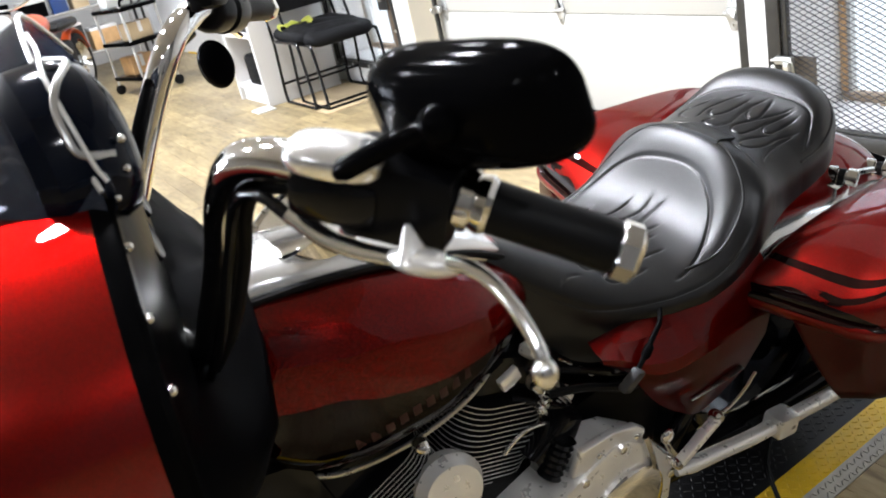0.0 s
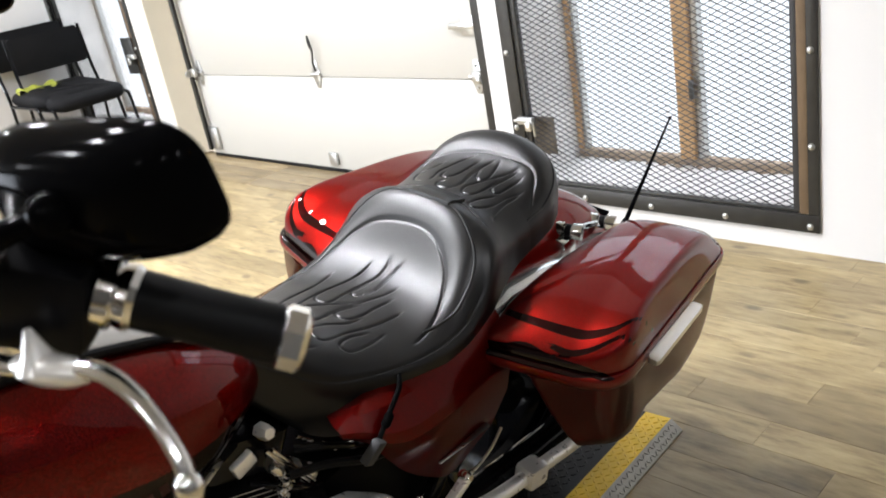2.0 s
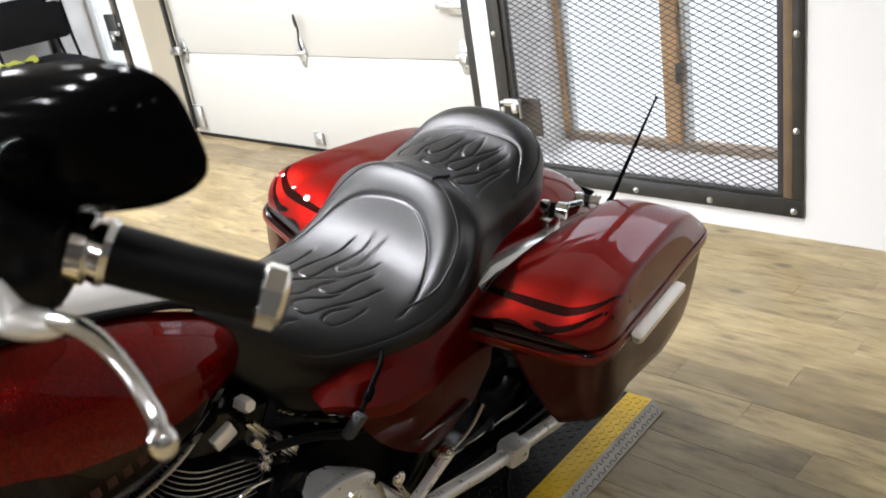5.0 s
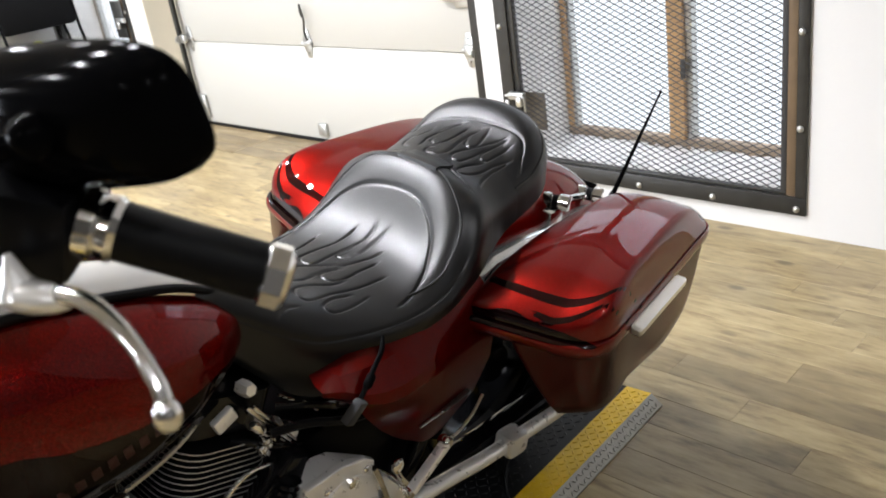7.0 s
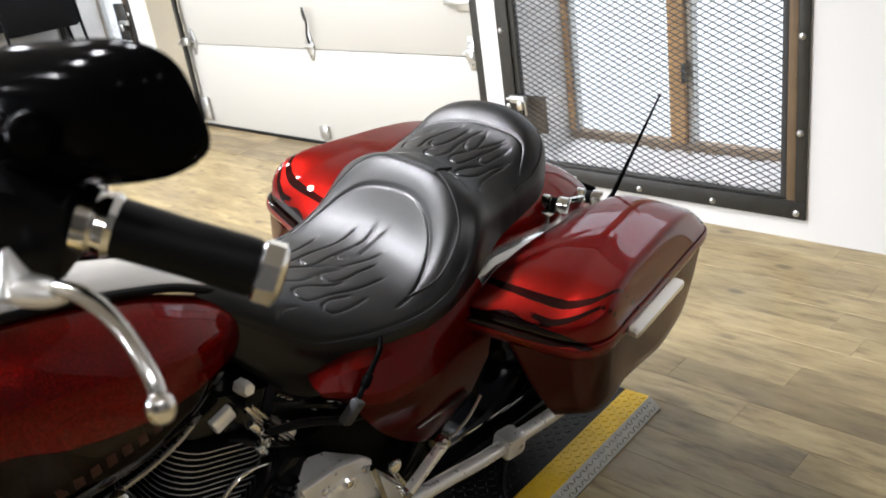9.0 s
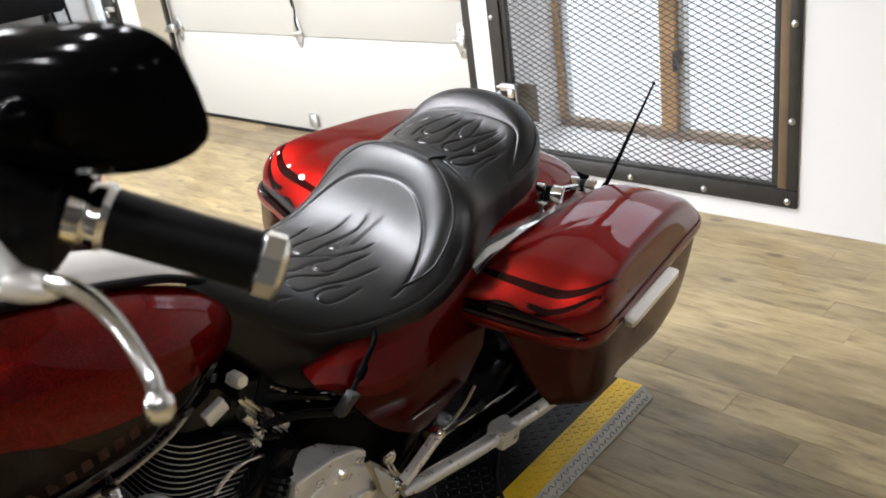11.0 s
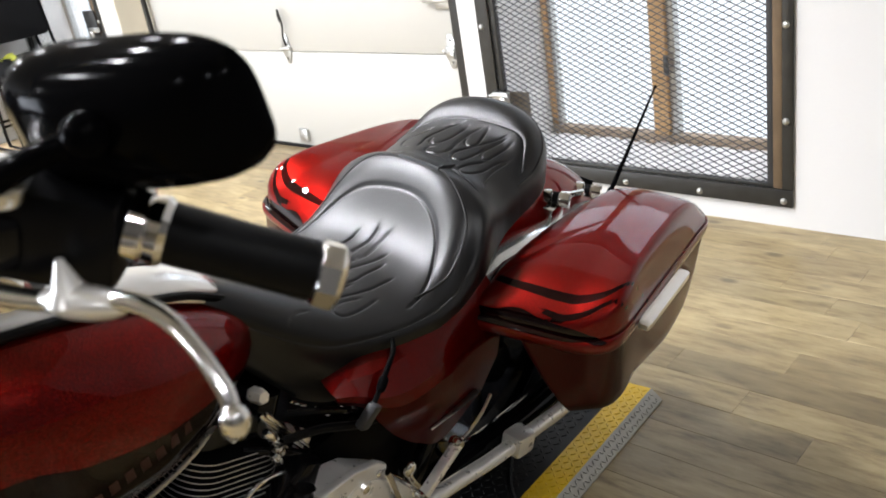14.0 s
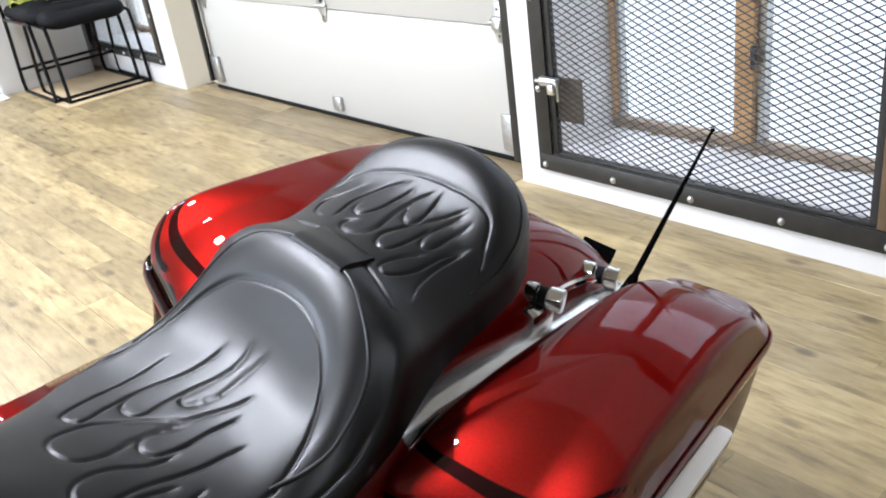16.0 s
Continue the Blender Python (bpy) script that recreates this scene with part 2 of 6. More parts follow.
    dr = nt.nodes.new("ShaderNodeMapRange")
    dr.inputs["From Min"].default_value, dr.inputs["From Max"].default_value = 0.47, 0.66
    dr.inputs["To Max"].default_value = 0.50
    nt.links.new(dirt.outputs["Fac"], dr.inputs["Value"])
    dmx = nt.nodes.new("ShaderNodeMix")
    dmx.data_type = "RGBA"
    dmx.inputs["B"].default_value = (0.100, 0.070, 0.034, 1)
    nt.links.new(dr.outputs[0], dmx.inputs["Factor"])
    nt.links.new(bmx.outputs["Result"], dmx.inputs["A"])
    km = nt.nodes.new("ShaderNodeMapping")
    km.inputs["Scale"].default_value = (4.0, 8.0, 1.0)
    nt.links.new(vadd.outputs[0], km.inputs["Vector"])
    vo = nt.nodes.new("ShaderNodeTexVoronoi")
    vo.inputs["Scale"].default_value = 1.0
    nt.links.new(km.outputs[0], vo.inputs["Vector"])
    kr = nt.nodes.new("ShaderNodeMapRange")
    kr.inputs["From Min"].default_value, kr.inputs["From Max"].default_value = 0.06, 0.15
    kr.inputs["To Min"].default_value, kr.inputs["To Max"].default_value = 0.75, 0.0
    nt.links.new(vo.outputs["Distance"], kr.inputs["Value"])
    km2 = nt.nodes.new("ShaderNodeMix")
    km2.data_type = "RGBA"
    km2.inputs["B"].default_value = (0.06, 0.042, 0.024, 1)
    nt.links.new(kr.outputs[0], km2.inputs["Factor"])
    nt.links.new(dmx.outputs["Result"], km2.inputs["A"])
    nt.links.new(km2.outputs["Result"], p.inputs["Base Color"])
    knot = nt.nodes.new("ShaderNodeTexNoise")
    knot.inputs["Scale"].default_value = 2.0
    nt.links.new(co.outputs["Position"], knot.inputs["Vector"])
    rr = nt.nodes.new("ShaderNodeMapRange")
    rr.inputs["To Min"].default_value, rr.inputs["To Max"].default_value = 0.28, 0.50
    nt.links.new(knot.outputs["Fac"], rr.inputs["Value"])
    nt.links.new(rr.outputs[0], p.inputs["Roughness"])
    b = nt.nodes.new("ShaderNodeBump")
    b.inputs["Strength"].default_value, b.inputs["Distance"].default_value = 0.15, 0.001
    nt.links.new(n.outputs["Fac"], b.inputs["Height"])
    nt.links.new(b.outputs[0], p.inputs["Normal"])
    return m


PLANK = plank_material()
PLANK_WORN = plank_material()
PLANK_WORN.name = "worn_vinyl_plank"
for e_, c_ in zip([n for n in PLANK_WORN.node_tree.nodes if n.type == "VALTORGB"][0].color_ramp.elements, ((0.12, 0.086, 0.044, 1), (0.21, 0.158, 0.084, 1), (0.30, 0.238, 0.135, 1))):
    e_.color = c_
JOINT = mat("dark_floor_joint", (0.20, 0.155, 0.09), 0.7)


# ---- mesh helpers ----
def link(name, bm, material, smooth=True, angle=40):
    bmesh.ops.recalc_face_normals(bm, faces=bm.faces)
    for f in bm.faces:
        f.smooth = smooth
    if smooth:
        for e in bm.edges:
            if len(e.link_faces) == 2 and e.calc_face_angle(0) > radians(angle):
                e.smooth = False
    me = bpy.data.meshes.new(name)
    bm.to_mesh(me)
    bm.free()
    for m in material if isinstance(material, (list, tuple)) else [material]:
        me.materials.append(m)
    return new(name, me)


def part(name, bm, material, parent, label="", smooth=True, angle=40):
    ob = link(name, bm, material, smooth, angle)
    ob.parent = parent
    if label:
        ob["label"] = label
    return ob


def root(name, m, label, category, group="", kind=""):
    ob = new(name)
    ob.empty_display_size = 0.1
    ob.matrix_world = m
    return tagged(ob, label, category, group, kind)


def box(bm, lo, hi, bevel=0.0, m=None, seg=2):
    vs = [bm.verts.new((x, y, z)) for x in (lo[0], hi[0]) for y in (lo[1], hi[1]) for z in (lo[2], hi[2])]
    fs = [bm.faces.new([vs[i] for i in q]) for q in ((0, 1, 3, 2), (4, 6, 7, 5), (0, 4, 5, 1), (2, 3, 7, 6), (0, 2, 6, 4), (1, 5, 7, 3))]
    out = vs
    if bevel:
        es = list({e for f in fs for e in f.edges})
        r = bmesh.ops.bevel(bm, geom=es, offset=bevel, segments=seg, affect="EDGES", profile=0.5)
        out = list({v for f in r["faces"] for v in f.verts} | {v for v in vs if v.is_valid})
    if m is not None:
        bmesh.ops.transform(bm, matrix=m, verts=out)
    return bm


def bx(lo, hi, bevel=0.0, m=None):
    return box(bmesh.new(), lo, hi, bevel, m)


def loft(bm, rings, caps=True, closed=True):
    vs = [[bm.verts.new(p) for p in r] for r in rings]
    n = len(vs[0])
    for a, b in zip(vs, vs[1:]):
        for i in range(n if closed else n - 1):
            j = (i + 1) % n
            bm.faces.new((a[i], a[j], b[j], b[i]))
    if caps:
        bm.faces.new(vs[0][::-1])
        bm.faces.new(vs[-1])
    return vs


def spline(pts, n):
    """n points along a smooth curve through pts."""
    pts = [Vector(p) for p in pts]
    k = len(pts) - 1
    out = []
    for i in range(n):
        t = i / (n - 1) * k
        s = min(int(t), k - 1)
        u = t - s
        p1, p2 = pts[s], pts[s + 1]
        p0 = pts[s - 1] if s else p1 * 2 - p2
        p3 = pts[s + 2] if s + 2 <= k else p2 * 2 - p1
        out.append(0.5 * ((2 * p1) + (p2 - p0) * u + (2 * p0 - 5 * p1 + 4 * p2 - p3) * u * u + (3 * p1 - p0 - 3 * p2 + p3) * u**3))
    return out


def curve1(xs, ys, x):
    """A smooth value through points, for profiles."""
    xs, ys = np.asarray(xs, float), np.asarray(ys, float)
    if x <= xs[0] or x >= xs[-1]:
        return float(np.interp(x, xs, ys))
    h = np.diff(xs)
    s = np.diff(ys) / h
    i = min(int(np.searchsorted(xs, x, side="right")) - 1, len(s) - 1)

    def slope(k):
        if k == 0 or k == len(s):
            return s[0] if k == 0 else s[-1]
        p, q = s[k - 1], s[k]
        return 0.0 if p * q <= 0 else 2 * p * q / (p + q)

    t = (x - xs[i]) / h[i]
    m0, m1 = slope(i) * h[i], slope(i + 1) * h[i]
    return float(ys[i] * (1 + 2 * t) * (1 - t) ** 2 + m0 * t * (1 - t) ** 2 + ys[i + 1] * t * t * (3 - 2 * t) + m1 * t * t * (t - 1))


def tube(bm, pts, radius, n=12, steps=None, caps=True, flat=1.0):
    path = spline(pts, steps or max(2, 6 * (len(pts) - 1) + 1)) if steps != 0 else [Vector(p) for p in pts]
    rings, side = [], None
    for i, p in enumerate(path):
        d = (path[min(i + 1, len(path) - 1)] - path[max(i - 1, 0)]).normalized()
        if side is None:
            side = d.cross(Vector((0, 0, 1)))
            if side.length < 0.1:
                side = d.cross(Vector((1, 0, 0)))
        side = (side - d * side.dot(d)).normalized()
        up = d.cross(side)
        r = radius(i / (len(path) - 1)) if callable(radius) else radius
        rings.append([p + (side * math.cos(a) + up * math.sin(a) * flat) * r for a in (2 * math.pi * k / n for k in range(n))])
    loft(bm, rings, caps)
    return bm


def lathe(bm, profile, a, b, n=24, caps=True):
    """profile: (distance along a to b as a fraction, radius)."""
    a, b = Vector(a), Vector(b)
    d = (b - a).normalized()
    s = d.cross(Vector((0, 0, 1)))
    if s.length < 0.1:
        s = d.cross(Vector((1, 0, 0)))
    s.normalize()
    u = d.cross(s)
    loft(bm, [[a + (b - a) * t + (s * math.cos(q) + u * math.sin(q)) * r for q in (2 * math.pi * k / n for k in range(n))] for t, r in profile], caps)
    return bm


def ball(bm, c, r, n=12):
    rx, ry, rz = r if isinstance(r, (tuple, list)) else (r, r, r)
    m = Matrix.Translation(c) @ Matrix.Diagonal((rx, ry, rz, 1))
    bmesh.ops.create_uvsphere(bm, u_segments=n * 2, v_segments=n, radius=1, matrix=m)
    return bm


def outline(x0, x1, y0, y1, r, n=8):
    """A rounded rectangle, anticlockwise."""
    pts = []
    for cx, cy, a0 in ((x1 - r, y1 - r, 0), (x0 + r, y1 - r, 90), (x0 + r, y0 + r, 180), (x1 - r, y0 + r, 270)):
        pts += [(cx + r * math.cos(radians(a0 + 90 * k / n)), cy + r * math.sin(radians(a0 + 90 * k / n))) for k in range(n + 1)]
    return pts


def prism(bm, poly, lo, hi, axis=2, bevel=0.0):
    """A flat outline given in the other two axes, raised from lo to hi along an axis."""
    def at(p, h):
        c = list(p)
        c.insert(axis, h)
        return c
    a, b = [bm.verts.new(at(p, lo)) for p in poly], [bm.verts.new(at(p, hi)) for p in poly]
    fs = [bm.faces.new(a[::-1]), bm.faces.new(b)]
    for i in range(len(a)):
        j = (i + 1) % len(a)
        fs.append(bm.faces.new((a[i], a[j], b[j], b[i])))
    if bevel:
        es = [e for e in {e for f in fs[:2] for e in f.edges}]
        bmesh.ops.bevel(bm, geom=es, offset=bevel, segments=2, affect="EDGES", profile=0.5)
    return bm


B = bmesh.new


# ---- motorcycle, in its own frame: x to its left, y to its rear, z up along its leaning frame ----
BIKE = Matrix.Translation((-1.0, 0, 0.03)) @ pose(0, 0, 0, 0, 0, 2.5) @ pose(0, 0, 0, 0, 11.5, 0)
bike = root("motorcycle", BIKE, "candy red touring motorcycle with flame artwork leaning on its side stand", "motorcycle")


def mirror_x(ob, name=None):
    """The same part on the other side."""
    o = ob.copy()
    o.data = ob.data.copy()
    o.data.transform(Matrix.Diagonal((-1, 1, 1, 1)))
    o.data.flip_normals()
    scene.collection.objects.link(o)
    return o


# -- fuel tank
def tank():
    ys = np.array([0.035, 0.06, 0.10, 0.16, 0.24, 0.32, 0.40, 0.46, 0.51, 0.545, 0.560])
    width = [0.035, 0.085, 0.118, 0.146, 0.160, 0.160, 0.148, 0.128, 0.102, 0.068, 0.032]
    top = [0.885, 0.915, 0.928, 0.930, 0.918, 0.895, 0.865, 0.834, 0.802, 0.776, 0.760]
    low = [0.80, 0.72, 0.675, 0.648, 0.640, 0.644, 0.660, 0.682, 0.706, 0.732, 0.752]
    bm = B()
    art = bm.verts.layers.float.new("art")
    rings, n = [], 72
    for y in np.linspace(0.035, 0.560, 92):
        w, t, l = (curve1(ys, v, y) for v in (width, top, low))
        ring = []
        for k in range(n):
            a = 2 * math.pi * k / n
            c, s = math.cos(a), math.sin(a)
            zc = l + (t - l) * 0.40
            x = w * math.copysign(abs(c) ** 0.6, c)
            z = zc + (t - zc) * abs(s) ** 0.8 if s > 0 else zc - (zc - l) * abs(s) ** 0.8
            ring.append((x, y, z))
        rings.append(ring)
    vs = loft(bm, rings)
    for ring in vs:
        for v in ring:
            x, y, z = v.co
            # a dark flame panel low on the side, with a tail to the rear
            v[art] = curve1([0.05, 0.12, 0.18, 0.245, 0.32, 0.40, 0.49, 0.55], [0.770, 0.802, 0.800, 0.776, 0.757, 0.746, 0.738, 0.725], y) - z
    return part("fuel_tank", bm, TANK_ART, bike, "candy red fuel tank with a dark flame panel")


fuel_tank = tank()

LETTER = mat("dull_red_lettering", (0.030, 0.004, 0.004), 0.35, 0.3, vary=0.2)
# brand lettering on the panel, as plain bars
for k in range(9):
    y = 0.20 + 0.021 * k
    hit, p, nrm, _ = fuel_tank.ray_cast((0.4, y, 0.722 + 0.10 * (y - 0.2)), (-1, 0, 0))
    part("tank_lettering_bar", bx((-0.0006, -0.006, -0.008), (0.0006, 0.006, 0.008), 0.0003, Matrix.Translation(p) @ pose(0, 0, 0, 6, 0, 0)), LETTER, fuel_tank)

# chrome dash console on the tank
bm = B()
ys = np.linspace(0.13, 0.515, 24)
rings = []
for y in ys:
    w = curve1([0.13, 0.2, 0.3, 0.45, 0.515], [0.062, 0.074, 0.070, 0.058, 0.05], y)
    z = curve1([0.10, 0.16, 0.24, 0.32, 0.40, 0.46, 0.515], [0.925, 0.934, 0.924, 0.903, 0.875, 0.850, 0.815], y)
    rings.append([(x, y, z + h) for x, h in ((-w, -0.03), (-w, 0.002), (-w * 0.86, 0.014), (-w * 0.4, 0.02), (w * 0.4, 0.02), (w * 0.86, 0.014), (w, 0.002), (w, -0.03))])
loft(bm, rings)
console = part("tank_console", bm, LIDMETAL, bike, "chrome console along the top of the tank", angle=60)
for s in (-1, 1):
    tube_pts = [(s * (curve1([0.13, 0.2, 0.3, 0.45, 0.515], [0.062, 0.074, 0.070, 0.058, 0.05], y) + 0.004), y, curve1([0.10, 0.16, 0.24, 0.32, 0.40, 0.46, 0.515], [0.925, 0.934, 0.924, 0.903, 0.875, 0.850, 0.815], y) - 0.006) for y in np.linspace(0.13, 0.515, 8)]
    part("console_trim", tube(B(), tube_pts, 0.006, 8), RUBBER, console, "black rubber console edging")
# slot and fuel door screw behind the gauge
part("console_slot", bx((-0.010, -0.055, -0.002), (0.010, 0.055, 0.002), 0.0015, Matrix.Translation((0, 0.405, 0.893)) @ pose(0, 0, 0, -22, 0, 0)), MATT, console, "black slot in the console")
part("console_screw", ball(B(), (0.0, 0.49, 0.853), (0.009, 0.009, 0.006)), CHROME, console)
# gauge pod
g0, g1 = Vector((0.0, 0.266, 0.892)), Vector((0.0, 0.232, 0.968))
gauge = part("speedometer", lathe(B(), [(0, 0.058), (0.3, 0.062), (0.85, 0.064), (1.0, 0.063), (1.02, 0.058), (0.97, 0.054)], g0, g1, 36), CHROME, console, "chrome speedometer pod")
part("dial", lathe(B(), [(0.955, 0.056), (0.965, 0.056)], g0, g1, 36), DIAL, gauge, "pale dial face")
for k in range(14):
    a = radians(20 + k * 24.6)
    d = (g1 - g0).normalized()
    s = d.cross(Vector((1, 0, 0))).normalized()
    c = g0 + (g1 - g0) * 0.975 + (Vector((1, 0, 0)) * math.cos(a) + s * math.sin(a)) * 0.059
    part("bezel_stud", ball(B(), c, 0.0045, 5), CHROME, gauge)


# -- seat
# embossed flame lines on the rider's part, as plan curves
DRIVER = [
    [(-0.084, 0.829), (-0.082, 0.779), (-0.078, 0.727), (-0.063, 0.692), (-0.042, 0.702), (-0.050, 0.737), (-0.054, 0.779), (-0.040, 0.836), (-0.037, 0.880)],
    [(-0.050, 0.808), (-0.052, 0.762), (-0.036, 0.744), (-0.016, 0.753), (-0.017, 0.790), (-0.014, 0.820), (-0.005, 0.854), (-0.004, 0.878), (-0.009, 0.898)],
    [(-0.005, 0.842), (-0.012, 0.804), (0.002, 0.799), (0.016, 0.828), (0.017, 0.854), (0.018, 0.876), (0.023, 0.899)],
    [(0.032, 0.812), (0.021, 0.786), (-0.007, 0.752), (-0.031, 0.709), (-0.027, 0.672), (-0.009, 0.658), (0.017, 0.667), (0.023, 0.695), (0.017, 0.740), (0.025, 0.793), (0.040, 0.831), (0.048, 0.859)],
]
DRIVER_LOW = [
    [(0.030, 0.788), (0.018, 0.745), (0.029, 0.729), (0.048, 0.737), (0.053, 0.764), (0.053, 0.795), (0.060, 0.833)],
    [(0.059, 0.758), (0.057, 0.727), (0.043, 0.694), (0.046, 0.664), (0.062, 0.648), (0.082, 0.655), (0.078, 0.703), (0.083, 0.738), (0.088, 0.769), (0.090, 0.791), (0.095, 0.815)],
    [(0.096, 0.736), (0.089, 0.699), (0.099, 0.671), (0.115, 0.675), (0.117, 0.710), (0.112, 0.755)],
    [(0.091, 0.634), (0.091, 0.611), (0.096, 0.594), (0.103, 0.582)],
]
# and on the passenger's part
PILLION = [
    [(-0.082, 1.137), (-0.098, 1.107), (-0.112, 1.085), (-0.100, 1.061), (-0.076, 1.052)],
    [(-0.031, 1.167), (-0.055, 1.139), (-0.070, 1.103), (-0.066, 1.078), (-0.062, 1.059)],
    [(-0.017, 1.163), (-0.023, 1.133), (-0.029, 1.102), (-0.041, 1.082), (-0.055, 1.087), (-0.056, 1.103)],
    [(-0.028, 1.074), (-0.040, 1.060), (-0.032, 1.047), (-0.012, 1.050), (0.000, 1.073), (-0.004, 1.110), (-0.002, 1.142), (0.012, 1.170)],
    [(0.020, 1.170), (0.025, 1.144), (0.028, 1.118), (0.017, 1.106), (0.004, 1.117), (-0.001, 1.139)],
]
PILLION_LOW = [
    [(0.065, 1.168), (0.041, 1.134), (0.022, 1.098), (0.013, 1.073), (0.021, 1.055), (0.038, 1.058), (0.045, 1.084), (0.049, 1.125)],
    [(0.068, 1.165), (0.056, 1.134), (0.051, 1.107), (0.059, 1.092), (0.070, 1.098), (0.074, 1.125), (0.082, 1.157)],
    [(0.073, 1.089), (0.057, 1.055), (0.056, 1.030), (0.071, 1.026), (0.084, 1.058), (0.087, 1.099), (0.101, 1.135)],
    [(0.098, 1.128), (0.095, 1.085), (0.101, 1.046), (0.114, 1.025)],
    [(-0.097, 1.025), (-0.042, 1.027), (0.031, 1.019), (0.089, 1.004), (0.124, 0.994)],
]
SEAM_D = [(-0.150, 0.775), (-0.147, 0.800), (-0.140, 0.825), (-0.128, 0.868), (-0.106, 0.904), (-0.065, 0.928), (0.006, 0.939), (0.062, 0.932), (0.106, 0.905), (0.132, 0.865), (0.146, 0.832), (0.153, 0.800), (0.155, 0.770)]
SEAM_P = [(-0.135, 1.115), (-0.105, 1.151), (-0.035, 1.175), (0.040, 1.181), (0.090, 1.174), (0.112, 1.144), (0.130, 1.112)]
SEAT_CX = ([0.5, 0.85, 1.0, 1.1, 1.3], [0.013, 0.010, 0.002, -0.010, -0.018])
SEAT_W = ([0.472, 0.505, 0.57, 0.65, 0.73, 0.80, 0.87, 0.94, 1.00, 1.05, 1.12, 1.18, 1.23, 1.27, 1.295, 1.305],
          [0.050, 0.064, 0.098, 0.142, 0.172, 0.185, 0.186, 0.178, 0.158, 0.150, 0.152, 0.148, 0.128, 0.092, 0.046, 0.012])
SEAT_T = ([0.472, 0.505, 0.565, 0.64, 0.70, 0.76, 0.82, 0.87, 0.905, 0.935, 0.955, 0.975, 0.995, 1.015, 1.05, 1.10, 1.15, 1.185, 1.21, 1.24, 1.27, 1.295, 1.305],
          [0.832, 0.836, 0.800, 0.750, 0.724, 0.712, 0.710, 0.718, 0.740, 0.785, 0.822, 0.836, 0.826, 0.812, 0.811, 0.814, 0.822, 0.838, 0.855, 0.859, 0.840, 0.796, 0.768])
SEAT_LOW = ([0.472, 0.53, 0.58, 0.62, 0.66, 0.72, 0.85, 0.98, 1.10, 1.20, 1.305], [0.760, 0.685, 0.622, 0.604, 0.628, 0.656, 0.668, 0.694, 0.715, 0.730, 0.745])
BOWL = ([-0.40, -0.14, -0.075, -0.040, -0.012, 0.010, 0.04, 0.07], [0, 0, 0.03, 0.075, 0.118, 0.120, 0.06, 0.0])
REAR = ([-0.2, -0.05, -0.015, 0.02, 0.06], [0, 0, 0.03, 0.045, 0.04])
FINE = np.linspace(0.40, 1.41, 1011)


def smooth_table(tab, s=10.0):
    k = np.exp(-0.5 * (np.arange(-40, 41) / s) ** 2)
    v = np.interp(np.clip(FINE, 0.472, 1.305), *tab)
    return np.convolve(np.pad(v, 40, mode="edge"), k / k.sum(), mode="valid")


SMOOTH_W, SMOOTH_T, SMOOTH_LOW = (smooth_table(t) for t in (SEAT_W, SEAT_T, SEAT_LOW))


def soft(v, tab):
    o = np.linspace(-0.022, 0.022, 9)
    g = np.exp(-0.5 * (o / 0.010) ** 2)
    return sum(k * np.interp(v + q, *tab) for k, q in zip(g / g.sum(), o))


def seat_profile(u, y):
    """Plan x and crown height of the cushion at the side share u (-1 to 1) of the section y; both arrays."""
    cx, w, t = np.interp(y, *SEAT_CX), np.interp(y, FINE, SMOOTH_W), np.interp(y, FINE, SMOOTH_T)
    off = np.abs(w * u)
    d = np.abs(u)
    # the rider's bucket: its rim comes forward at the sides, as does the passenger's
    rim = 0.975 - 2.1 * off**1.85
    lift = np.clip(soft(y - rim, BOWL) - soft(y - 0.975, BOWL), 0, 1) * np.clip((1.0 - y) / 0.03, 0, 1) * np.clip((y - 0.70) / 0.06, 0, 1)
    back = 1.225 - 3.0 * off**1.9
    lift2 = np.clip(soft(y - back, REAR) - soft(y - 1.225, REAR), 0, 1) * np.clip((1.25 - y) / 0.05, 0, 1) * np.clip((y - 1.03) / 0.04, 0, 1)
    edge = 0.5 + 0.5 * np.cos(math.pi * np.clip((d - 0.72) / 0.28, 0, 1))
    return cx + w * u, t - 0.016 * d**2 + (0.45 * lift + 0.6 * lift2) * edge


NU, NV = 340, 700
SEAT_Y = np.linspace(0.472, 1.305, NV)
SEAT_A = np.linspace(math.pi * 1.02, -math.pi * 0.02, NU)


def blur(g, sigma, axis):
    n = int(3 * sigma)
    k = np.exp(-0.5 * (np.arange(-n, n + 1) / sigma) ** 2)
    pad = [(n, n) if i == axis else (0, 0) for i in (0, 1)]
    return np.apply_along_axis(lambda v: np.convolve(v, k / k.sum(), mode="valid"), axis, np.pad(g, pad, mode="edge"))


def seat_grid():
    """Plan x and height of the cushion over sections y and the angle round each section, its folds eased."""
    c, s = np.cos(SEAT_A), np.sin(SEAT_A)
    u = np.sign(c) * np.abs(c) ** 0.78
    xs, zs = [], []
    for y in SEAT_Y:
        x, crown = seat_profile(u, np.full(NU, y))
        low = float(np.interp(y, FINE, SMOOTH_LOW))
        xs.append(x)
        zs.append(np.where(s < 0, low - 0.004, low + (crown - low) * np.clip(s, 0, 1) ** 0.42))
    x, z = np.array(xs), np.array(zs)
    eased = blur(blur(z, 13.0, 0), 9.0, 1)
    top = np.clip((s - 0.35) / 0.25, 0, 1)[None, :] * np.clip((SEAT_Y - 0.56) / 0.04, 0, 1)[:, None] * np.clip((1.28 - SEAT_Y) / 0.03, 0, 1)[:, None]
    return x, z + (eased - z) * top


SEAT_X, SEAT_Z = seat_grid()


